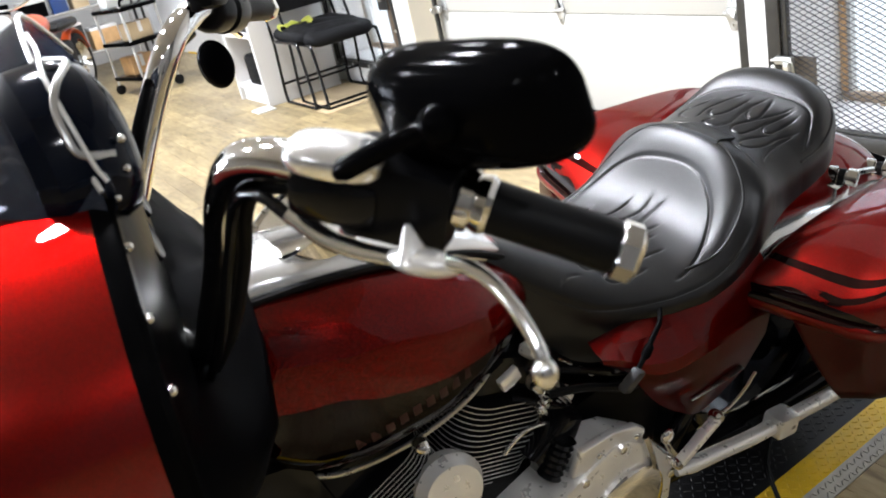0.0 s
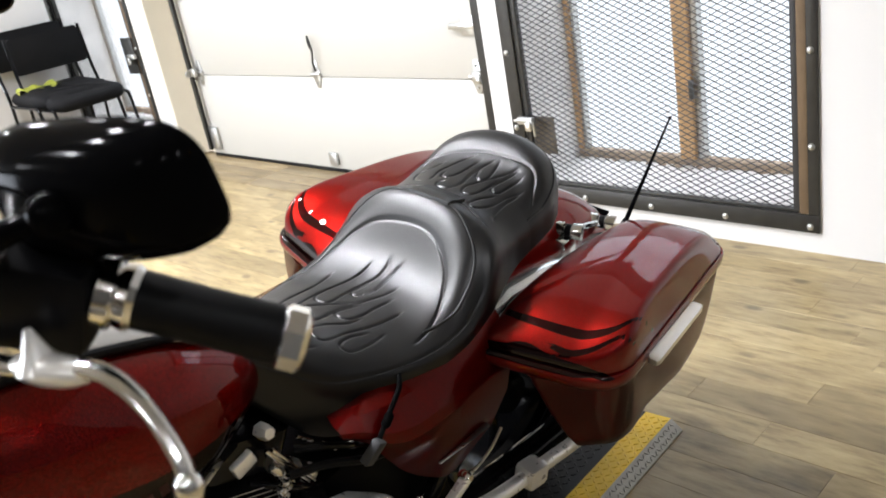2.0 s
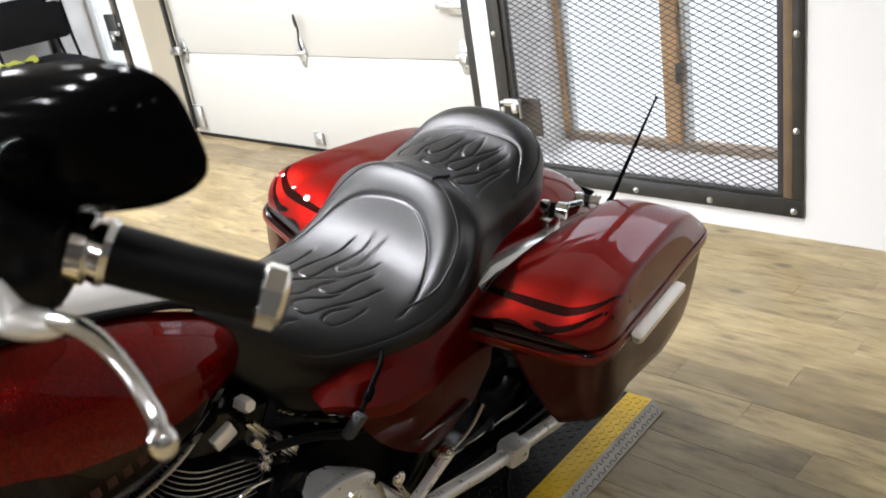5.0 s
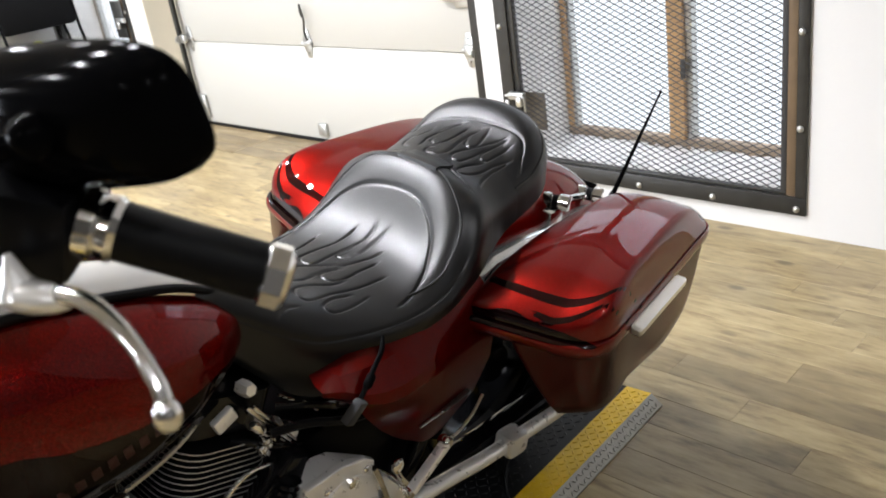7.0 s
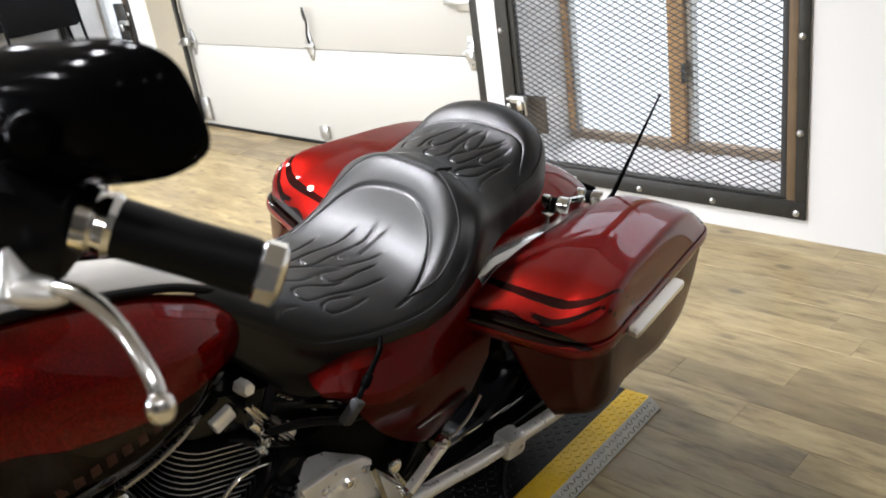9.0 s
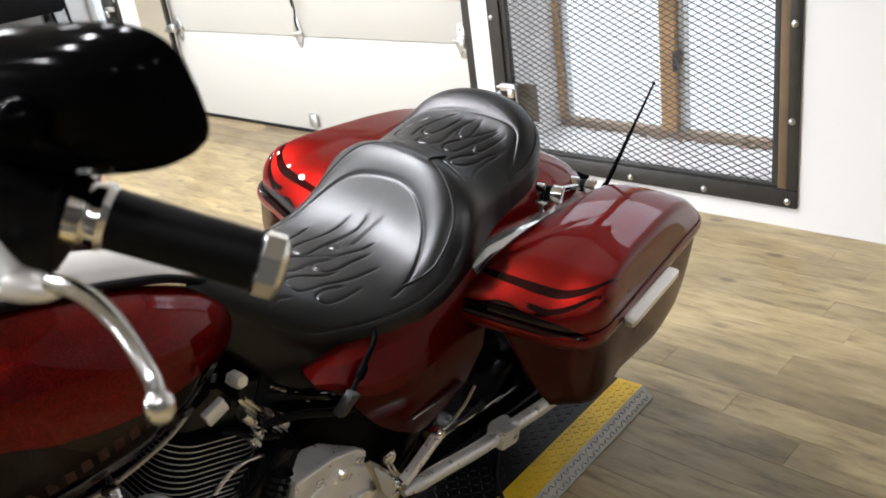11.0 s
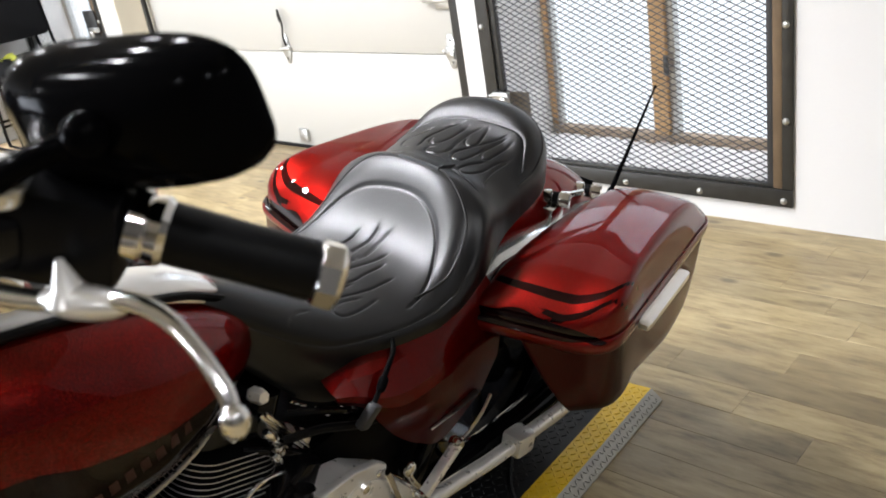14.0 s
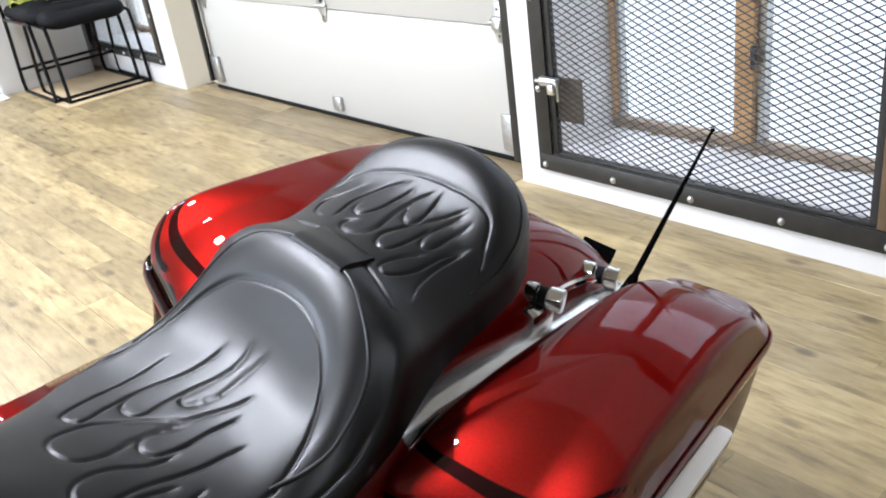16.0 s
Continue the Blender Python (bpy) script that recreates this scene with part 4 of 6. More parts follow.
def mirror(c, ax, size, stem, label):
    """A mirror seen from its closed back. ax: the direction of its long side."""
    ax = Vector(ax).normalized()
    up = Vector((0.05, -0.12, 1)).normalized()
    nrm = ax.cross(up).normalized()
    up = nrm.cross(ax)
    c = Vector(c)
    L_, H_ = size
    n = 56
    rings = []
    for k, dep in ((0.02, -0.030), (0.3, -0.029), (0.6, -0.025), (0.85, -0.016), (0.96, -0.006), (1.0, 0.004), (0.99, 0.010), (0.93, 0.011), (0.92, 0.006)):
        ring = []
        for i in range(n):
            a = 2 * math.pi * i / n
            ca, sa = math.cos(a), math.sin(a)
            e = 0.56
            x = L_ * math.copysign(abs(ca) ** e, ca)
            z = H_ * math.copysign(abs(sa) ** e, sa) * (1.0 - 0.06 * x / L_)
            ring.append(c + ax * x * k + up * z * k + nrm * dep * -1)
        rings.append(ring)
    bm = B()
    loft(bm, rings)
    ob = part("mirror", bm, MATT, bike, label)
    part("mirror_glass", prism(B(), outline(-L_ * 0.9, L_ * 0.9, -H_ * 0.82, H_ * 0.82, H_ * 0.5), -0.0008, 0.0008, 2), CHROME, ob, "mirror glass").matrix_local = Matrix.Translation(c - nrm * 0.009) @ Matrix((ax, up, nrm)).transposed().to_4x4()
    part("mirror_stem", tube(B(), stem, lambda t: 0.0085 - 0.002 * t, 10), MATT, ob, "black mirror stem")
    part("stem_boss", ball(B(), stem[-1], (0.013, 0.013, 0.013), 8), MATT, ob)
    return ob


mirror((0.496, 0.171, 1.290), (0.235, 0.055, 0.055), (0.084, 0.041), [(0.430, 0.098, 1.246), (0.462, 0.102, 1.264), (0.490, 0.118, 1.283), (0.509, 0.138, 1.294)], "black oval rear-view mirror seen from behind")
mirror((-0.30, 0.40, 1.255), (0.2, 0.24, -0.04), (0.095, 0.045), [(-0.28, 0.30, 1.175), (-0.285, 0.33, 1.21), (-0.292, 0.375, 1.245)], "black oval rear-view mirror")
rh = part("switch_housing", lathe(B(), [(0, 0.020), (0.05, 0.027), (0.12, 0.030), (0.42, 0.031), (0.45, 0.027), (0.50, 0.027), (0.53, 0.033), (0.86, 0.033), (0.95, 0.029), (1, 0.020)], (-0.285, 0.283, 1.163), (-0.358, 0.356, 1.131), 24), SWITCH, bike, "black two-part switch housing")
part("housing_screw", ball(B(), (-0.300, 0.330, 1.166), (0.004, 0.004, 0.004), 6), CHROME, rh)
tilt_box("kill_switch", (-0.322, 0.352, 1.150), (-0.09, 0.09, -0.03), (0.022, 0.016, 0.012), RUBBER, 0.004, rh)
tilt_box("brake_reservoir", (-0.272, 0.290, 1.186), (-0.09, 0.09, -0.03), (0.062, 0.044, 0.034), SWITCH, 0.014, label="black brake reservoir")
bl = [(-0.265, 0.235, 1.145), (-0.31, 0.265, 1.14), (-0.36, 0.30, 1.128), (-0.40, 0.345, 1.105), (-0.425, 0.38, 1.07)]
part("brake_lever", tube(B(), bl, lambda t: 0.011 - 0.004 * t, 10, 40, flat=0.75), CHROME, bike, "polished brake lever")
part("brake_hose", tube(B(), [(-0.25, 0.25, 1.15), (-0.22, 0.2, 1.13), (-0.19, 0.13, 1.04), (-0.15, 0.08, 0.95)], 0.006, 8), BLACK, bike)
bm = ball(B(), (0, 0, 0), (0.030, 0.012, 0.038))
part("lever_guard", bm, MATT, bike, "small black oval guard under the brake lever").matrix_local = Matrix.Translation((-0.33, 0.298, 1.07)) @ pose(0, 0, 0, 0, 0, 40)

# -- fairing
bm = B()
rings = []
FC = Vector((0.0, -0.055, 1.0))
for j in range(22):
    ph = radians(90 * j / 21)
    ring = []
    for i in range(56):
        a = 2 * math.pi * i / 56
        ca, sa = math.cos(a), math.sin(a)
        rx, rz = 0.385, (0.185 if sa > 0 else 0.25)
        x = rx * math.copysign(abs(ca) ** 0.75, ca)
        z = rz * math.copysign(abs(sa) ** 0.75, sa)
        k = math.cos(ph) ** 0.6 if j < 21 else 0.01
        ring.append((x * k, FC.y - 0.40 * math.sin(ph) ** 1.1, FC.z + z * k - 0.06 * math.sin(ph)))
    rings.append(ring)
loft(bm, rings)
fairing = part("fairing", bm, RED, bike, "candy red front fairing")
bm = B()
rings = []
for k, dy, dz in ((1.003, -0.004, 0), (1.003, 0.010, 0), (0.985, 0.016, 0), (0.95, 0.014, 0), (0.90, 0.030, 0), (0.80, 0.065, -0.005), (0.62, 0.10, -0.02), (0.35, 0.115, -0.03), (0.02, 0.118, -0.03)):
    ring = []
    for i in range(56):
        a = 2 * math.pi * i / 56
        ca, sa = math.cos(a), math.sin(a)
        x = 0.385 * math.copysign(abs(ca) ** 0.75, ca)
        z = (0.185 if sa > 0 else 0.25) * math.copysign(abs(sa) ** 0.75, sa)
        ring.append((x * k, FC.y + (dy if dy < 0.02 else 0.014 + (dy - 0.014) * (0.25 if z > 0 else 0.25 + 0.75 * min(1.0, -z / 0.12))), FC.z + z * k + dz))
    rings.append(ring)
loft(bm, rings)
inner = part("inner_fairing", bm, COWL, fairing, "gloss black inner fairing")
for i in range(9):
    a = radians(20 + 17 * i)
    part("fairing_screw", ball(B(), (0.372 * math.copysign(abs(math.cos(a)) ** 0.75, math.cos(a)), FC.y + 0.018, FC.z + 0.178 * abs(math.sin(a)) ** 0.75), 0.005, 5), CHROME, fairing)
for x in (-0.10, 0.0, 0.10):
    c = Vector((x, -0.042, 1.085))
    pod = part("fairing_gauge", lathe(B(), [(0, 0.036), (0.8, 0.04), (1, 0.038), (0.9, 0.034)], c, c + Vector((0, 0.020, 0.006)), 24), BLACK, fairing, "black-rimmed fairing gauge")
# windshield: a low curved sheet with an arched, bright-edged top
def shield_at(u, v):
    e = Vector((0.205 * u, -0.044 - 0.030 * (1 - u * u), 1.184 + 0.10 * (1 - abs(u) ** 1.6)))
    q = Vector((0.215 * u, -0.044 - 0.21 * (1 - u * u), 1.165))
    return q.lerp(e, v) + Vector((0, -0.012, 0.0)) * math.sin(math.pi * v) * (1 - u * u)


bm = B()
rows = [[bm.verts.new(shield_at(-1 + i / 14, j / 13)) for i in range(29)] for j in range(14)]
for p, q in zip(rows, rows[1:]):
    for i in range(28):
        bm.faces.new((p[i], p[i + 1], q[i + 1], q[i]))
bmesh.ops.solidify(bm, geom=bm.faces[:], thickness=0.004)
shield = part("windshield", bm, GLASS_SMOKE, fairing, "low smoked windshield")
part("windshield_trim", tube(B(), [shield_at(-1 + i / 20, 1.0) for i in range(41)], 0.0026, 8, 0), ALLOY, shield, "pale windshield edging")
part("head_lamp", lathe(B(), [(0, 0.075), (0.7, 0.085), (1, 0.08)], (0.1, -0.42, 0.95), (0.1, -0.455, 0.945), 24), CHROME, fairing, "round head lamp")
part("head_lamp", lathe(B(), [(0, 0.075), (0.7, 0.085), (1, 0.08)], (-0.1, -0.42, 0.95), (-0.1, -0.455, 0.945), 24), CHROME, fairing, "round head lamp")

fairing.matrix_local = Matrix.Translation((0, 0.03, 0)) @ Matrix.Rotation(radians(-12), 4, "Z") @ Matrix.Translation((0, 0.055, 0))

bm = B()
loft(bm, [[(0.095 * math.cos(q) * k + 0.10, 0.005 + d, 1.175 + (0.095 if math.sin(q) > 0 else 0.06) * math.sin(q) * k) for q in (2 * math.pi * i / 40 for i in range(40))] for k, d in ((0.80, -0.05), (0.97, -0.035), (1.0, -0.01), (0.97, 0.012), (0.86, 0.030), (0.62, 0.042), (0.3, 0.048), (0.02, 0.049))])
dash = part("dash_cowl", bm, NAVY, bike, "gloss blue-black instrument cowl behind the windshield")
# the windshield's pale edge, added as a thin tube laid over the cowl
part("cowl_trim", tube(B(), [(0.040, 0.008, 1.280), (0.090, 0.004, 1.278), (0.134, -0.004, 1.268), (0.176, -0.003, 1.236), (0.193, 0.001, 1.205), (0.200, 0.006, 1.190)], 0.0022, 8), ALLOY, dash, "pale windshield edge line across the cowl")
part("cowl_bezel", tube(B(), [(0.108, 0.004, 1.274), (0.116, 0.020, 1.270), (0.146, 0.002, 1.264), (0.162, -0.008, 1.251), (0.180, -0.010, 1.232), (0.189, -0.005, 1.215), (0.184, 0.022, 1.205)], 0.0035, 8, flat=0.6), ZINC, dash, "pale bluish metal band on the cowl")
# small chrome beads added as point glints on the cowl's glossy right side
for x, y, z in ((0.182, 0.030, 1.215), (0.187, 0.026, 1.190), (0.150, 0.036, 1.215), (0.194, 0.010, 1.170)):
    part("cowl_screw", ball(B(), (x, y, z), 0.004, 6), CHROME, dash)

# -- engine

def cylinder(angle, y_base):
    d = Vector((0, math.sin(radians(angle)), math.cos(radians(angle))))
    base = Vector((0.0, y_base, 0.43))
    s = Vector((1, 0, 0))
    f = s.cross(d)

    def slab(bm, h0, h1, hx, hy, r):
        pts = outline(-hx, hx, -hy, hy, r, 5)
        a = [bm.verts.new(base + d * h0 + s * x + f * y) for x, y in pts]
        b = [bm.verts.new(base + d * h1 + s * x + f * y) for x, y in pts]
        bm.faces.new(a[::-1]), bm.faces.new(b)
        for i in range(len(a)):
            j = (i + 1) % len(a)
            bm.faces.new((a[i], a[j], b[j], b[i]))
        return bm

    core = part("cylinder", slab(B(), 0, 0.20, 0.085, 0.062, 0.04), ENGINE, bike, "black finned engine cylinder", angle=50)
    for k in range(19):
        h = 0.015 + 0.0092 * k
        grow = 0.012 * min(1, k / 9)
        part("cooling_fin", slab(B(), h, h + 0.0036, 0.112 + grow, 0.082 + grow * 0.5, 0.045), ENGINE, core)
        part("fin_edge", slab(B(), h + 0.0021, h + 0.0030, 0.1126 + grow, 0.0826 + grow * 0.5, 0.045), FIN_EDGE, core)
    part("rocker_cover", slab(B(), 0.195, 0.255, 0.105, 0.078, 0.03), BLACK, core, "gloss black rocker cover")
    for x in (-0.07, 0.07):
        c = base + d * 0.255 + s * x
        part("rocker_bolt", lathe(B(), [(0, 0.008), (1, 0.008)], c, c + d * 0.008, 8), CHROME, core)
    return core


cylinder(-23, 0.30)
cylinder(22, 0.40)
part("crankcase", prism(B(), [(0.16, 0.17), (0.52, 0.15), (0.60, 0.24), (0.58, 0.40), (0.44, 0.47), (0.26, 0.47), (0.15, 0.36)], -0.11, 0.12, 0, 0.02), ENGINE, bike, "black engine crankcase")
part("gearbox", prism(B(), [(0.52, 0.20), (0.80, 0.20), (0.83, 0.42), (0.70, 0.50), (0.54, 0.48)], -0.10, 0.10, 0, 0.02), ENGINE, bike, "black gearbox")
bm = prism(B(), [(y, z) for y, z in [(0.20, 0.30), (0.24, 0.22), (0.34, 0.185), (0.52, 0.19), (0.66, 0.21), (0.735, 0.27), (0.74, 0.36), (0.69, 0.43), (0.635, 0.475), (0.60, 0.487), (0.50, 0.455), (0.36, 0.41), (0.25, 0.37)]], 0.12, 0.205, 0, 0.014)
primary = part("primary_cover", bm, ALLOY, bike, "polished primary cover")
part("derby_cover", lathe(B(), [(0, 0.082), (0.5, 0.082), (0.8, 0.072), (1, 0.05)], (0.2, 0.62, 0.335), (0.224, 0.62, 0.335), 36), CHROME, primary, "round chrome derby cover")
part("inspection_cover", prism(B(), [(0.30, 0.27), (0.42, 0.27), (0.42, 0.32), (0.30, 0.32)], 0.2, 0.21, 0, 0.004), CHROME, primary)
for y, z in ((0.22, 0.30), (0.30, 0.375), (0.42, 0.42), (0.53, 0.455), (0.61, 0.474), (0.67, 0.425), (0.725, 0.34), (0.70, 0.25)):
    part("cover_bolt", lathe(B(), [(0, 0.008), (0.8, 0.008), (1, 0.005)], (0.2, y, z), (0.211, y, z), 8), CHROME, primary)
# chrome upper lip of the primary with its bolts
part("primary_bracket", prism(B(), [(0.528, 0.518), (0.60, 0.510), (0.648, 0.496), (0.668, 0.476), (0.666, 0.448), (0.60, 0.452), (0.555, 0.462), (0.512, 0.470)], 0.185, 0.199, 0, 0.004), ALLOY, primary, "brushed cover bracket")
for y, z in ((0.648, 0.472), (0.566, 0.484)):
    part("bracket_bolt", ball(B(), (0.199, y, z), (0.004, 0.0065, 0.0065), 6), CHROME, primary)
part("fuel_fitting", lathe(B(), [(0, 0.007), (0.3, 0.012), (0.7, 0.012), (1, 0.006)], (0.135, 0.285, 0.655), (0.158, 0.290, 0.650), 10), CHROME, bike, "small chrome fitting under the tank")
# black air duct cover between the cylinders
part("timer_cover", prism(B(), [(0.47, 0.50), (0.545, 0.545), (0.575, 0.53), (0.545, 0.47), (0.49, 0.45)], 0.10, 0.16, 0, 0.012), BLACK, bike, "gloss black cover between cylinders")
for k in range(5):
    p0 = Vector((0.115 + 0.002 * k, 0.505 + 0.012 * k, 0.615 - 0.012 * k))
    part("engine_clamp", lathe(B(), [(0, 0.012), (0.2, 0.014), (0.8, 0.014), (1, 0.012)], p0, p0 + Vector((0.0, 0.02, -0.007)), 12), BRIGHT if k % 2 == 0 else BLACK, bike, "chrome hose clamp")
part("engine_link", bx((-0.006, -0.018, -0.012), (0.006, 0.018, 0.012), 0.003, Matrix.Translation((0.128, 0.456, 0.661)) @ pose(0, 0, 0, 20, 0, 0)), ALLOY, bike)
part("ignition_nut", lathe(B(), [(0, 0.012), (0.7, 0.012), (1, 0.009)], (0.112, 0.500, 0.683), (0.136, 0.500, 0.689), 6), ALLOY, bike, "chrome hexagonal nut")
part("oil_line", tube(B(), [(0.13, 0.54, 0.63), (0.16, 0.58, 0.625), (0.17, 0.62, 0.605), (0.15, 0.68, 0.56)], 0.006, 8), BLACK, bike)
part("heat_hose", tube(B(), [(0.14, 0.52, 0.60), (0.165, 0.57, 0.60), (0.18, 0.63, 0.575), (0.17, 0.70, 0.54)], 0.007, 8), RUBBER, bike)
part("spring_boot", lathe(B(), [(k / 12, 0.016 if k % 2 else 0.021) for k in range(13)], (0.162, 0.494, 0.462), (0.162, 0.527, 0.520), 14), BLACK, bike, "black ribbed boot")
part("horn_cover", lathe(B(), [(0, 0.05), (0.5, 0.055), (0.9, 0.045), (1, 0.02)], (0.12, 0.328, 0.535), (0.165, 0.323, 0.545), 24), ALLOY, bike, "polished round horn cover")
part("air_cleaner", lathe(B(), [(0, 0.09), (0.6, 0.10), (1, 0.07)], (-0.11, 0.36, 0.58), (-0.20, 0.36, 0.59), 28), CHROME, bike, "round chrome air cleaner")
# voltage regulator and steering head filling the space ahead of the engine
part("steering_head", lathe(B(), [(0, 0.036), (0.1, 0.04), (0.9, 0.04), (1, 0.036)], (0, 0.02, 0.62), (0, -0.03, 0.94), 20), BLACK, bike, "black steering head")
part("fork_shroud", prism(B(), outline(-0.17, 0.17, 0.60, 0.92, 0.04), 0.0, 0.05, 1, 0.012), COWL, bike, "black fork shroud")
part("coil_cover", prism(B(), [(0.06, 0.52), (0.14, 0.50), (0.17, 0.60), (0.14, 0.70), (0.06, 0.72)], -0.10, 0.115, 0, 0.012), BLACK, bike, "black coil cover")
# tank seam strip
part("tank_seam_strip", tube(B(), [(0.088, 0.12, 0.668), (0.112, 0.18, 0.646), (0.122, 0.28, 0.641), (0.116, 0.38, 0.650), (0.095, 0.46, 0.668)], 0.004, 8), SATIN, bike, "bright strip under the tank")

# -- exhaust, passenger peg and footboard on the left side
ex = [(0.190, 0.762, 0.300), (0.193, 0.81, 0.295), (0.197, 0.869, 0.286), (0.203, 0.95, 0.272), (0.206, 1.038, 0.260), (0.209, 1.12, 0.249), (0.212, 1.191, 0.241), (0.215, 1.45, 0.212)]
guard = part("bag_guard_rail", tube(B(), ex, lambda t: 0.0150 * min(1.0, 0.45 + t * 5), 14, 50), ALLOY, bike, "bright metal rail under the saddlebag")
tilt_box("rail_clamp", (0.207, 1.035, 0.262), (0.06, 1, -0.14), (0.055, 0.048, 0.048), ALLOY, 0.009, guard, "bright metal rail clamp")
part("left_exhaust_pipe", tube(B(), [(0.10, 0.70, 0.22), (0.13, 0.9, 0.225), (0.15, 1.1, 0.225), (0.16, 1.5, 0.22)], 0.034, 14), BLACK, bike, "black left exhaust pipe")
peg = tilt_box("passenger_peg", (0.236, 0.755, 0.421), (0.0, 0.090, 0.046), (0.100, 0.014, 0.019), ALLOY, 0.004, label="folded bright passenger peg", up=(1, 0, 0.1))
part("peg_pivot", lathe(B(), [(0, 0.008), (0.2, 0.011), (0.8, 0.011), (1, 0.008)], (0.222, 0.800, 0.444), (0.244, 0.800, 0.444), 12), CHROME, peg)
part("peg_pivot", lathe(B(), [(0, 0.007), (0.2, 0.009), (0.8, 0.009), (1, 0.007)], (0.224, 0.708, 0.397), (0.243, 0.708, 0.397), 12), CHROME, peg)
# chrome linkage, banjo bolts and hoses behind the cylinders
for p0, p1, r in (((0.12, 0.505, 0.645), (0.12, 0.534, 0.598), 0.0045), ((0.125, 0.505, 0.618), (0.125, 0.513, 0.594), 0.0075), ((0.128, 0.514, 0.590), (0.128, 0.521, 0.568), 0.009), ((0.118, 0.528, 0.585), (0.118, 0.542, 0.552), 0.004), ((0.134, 0.490, 0.664), (0.134, 0.556, 0.556), 0.0042), ((0.136, 0.500, 0.660), (0.136, 0.566, 0.552), 0.0036), ((0.132, 0.497, 0.628), (0.132, 0.520, 0.588), 0.0078), ((0.134, 0.503, 0.585), (0.134, 0.512, 0.562), 0.0085), ((0.13, 0.548, 0.648), (0.13, 0.575, 0.622), 0.003), ((0.13, 0.592, 0.606), (0.13, 0.618, 0.574), 0.0035)):
    part("linkage_fitting", lathe(B(), [(0, r * 0.7), (0.1, r), (0.42, r), (0.46, r * 0.75), (0.56, r * 0.75), (0.6, r), (0.92, r), (1, r * 0.6)], p0, p1, 10), CHROME, bike)
part("breather_pipe", tube(B(), [(0.13, 0.434, 0.523), (0.13, 0.452, 0.535), (0.13, 0.472, 0.542), (0.13, 0.490, 0.542), (0.13, 0.508, 0.537), (0.13, 0.534, 0.524), (0.13, 0.555, 0.506)], 0.0042, 10, 30), CHROME, bike, "thin chrome breather pipe")
part("vacuum_hose", tube(B(), [(0.11, 0.47, 0.60), (0.125, 0.50, 0.585), (0.13, 0.53, 0.56), (0.12, 0.565, 0.53), (0.10, 0.60, 0.50)], 0.006, 10), BLACK, bike, "black vacuum hose")
part("peg_bracket", tube(B(), [(0.15, 0.70, 0.40), (0.19, 0.725, 0.375), (0.215, 0.735, 0.36)], 0.010, 10), CHROME, bike)
part("shift_rod", tube(B(), [(0.21, 0.655, 0.476), (0.213, 0.668, 0.43), (0.21, 0.682, 0.385)], 0.006, 8), CHROME, bike)
part("shift_joint", ball(B(), (0.212, 0.706, 0.444), (0.008, 0.013, 0.014), 8), CHROME, bike)
part("shift_link", tube(B(), [(0.212, 0.702, 0.438), (0.212, 0.715, 0.408), (0.214, 0.735, 0.375)], 0.005, 8), CHROME, bike)
part("frame_edge_trim", tube(B(), [(0.212, 0.815, 0.409), (0.213, 0.86, 0.413), (0.211, 0.90, 0.425), (0.208, 0.932, 0.448)], 0.003, 6), SATIN, bike)
part("footboard", prism(B(), outline(0.22, 0.34, 0.05, 0.40, 0.05), 0.20, 0.222, 2, 0.005), RUBBER, bike, "black rubber rider footboard")
part("right_exhaust_pipe", tube(B(), [(-0.15, 0.5, 0.22), (-0.19, 0.8, 0.24), (-0.205, 1.1, 0.25), (-0.215, 1.5, 0.245)], 0.034, 14), CHROME, bike, "chrome right exhaust pipe")
part("right_footboard", prism(B(), outline(-0.34, -0.22, 0.05, 0.40, 0.05), 0.20, 0.222, 2, 0.005), RUBBER, bike)

# -- frame, wheels, fork and stand
bm = tube(B(), [(0.05, 0.06, 0.80), (0.06, 0.02, 0.55), (0.10, 0.08, 0.28), (0.12, 0.25, 0.17), (0.12, 0.65, 0.17), (0.12, 0.84, 0.30), (0.13, 0.90, 0.55), (0.11, 0.62, 0.66)], 0.017, 10)
tube(bm, [(-0.05, 0.06, 0.80), (-0.06, 0.02, 0.55), (-0.10, 0.08, 0.28), (-0.12, 0.25, 0.17), (-0.12, 0.65, 0.17), (-0.12, 0.84, 0.30), (-0.13, 0.90, 0.55), (-0.11, 0.62, 0.66)], 0.017, 10)
part("frame", bm, BLACK, bike, "black tubular frame")


def wheel(y, r, w, name_label):
    c = Vector((0, y, r))
    X = Vector((w / 2, 0, 0))
    rim = part("wheel", lathe(B(), [(0, r * 0.66), (0.12, r * 0.72), (0.3, r * 0.62), (0.7, r * 0.62), (0.88, r * 0.72), (1, r * 0.66)], c - X * 0.8, c + X * 0.8, 48, False), BLACK, bike, name_label)
    part("tyre", lathe(B(), [(0.02, r * 0.70), (0.0, r * 0.85), (0.12, r * 0.95), (0.5, r), (0.88, r * 0.95), (1, r * 0.85), (0.98, r * 0.70)], c - X, c + X, 56, False), RUBBER, rim, "black tyre")
    part("hub", lathe(B(), [(0, 0.04), (0.2, 0.055), (0.8, 0.055), (1, 0.04)], c - X, c + X, 20), BLACK, rim)
    for k in range(9):
        a = 2 * math.pi * k / 9
        p = Vector((0, math.cos(a), math.sin(a)))
        part("spoke", tube(B(), [c + p * 0.05, c + p * r * 0.4 + Vector((0.012, 0, 0)), c + p * r * 0.68], 0.012, 8), BLACK, rim)
    return rim


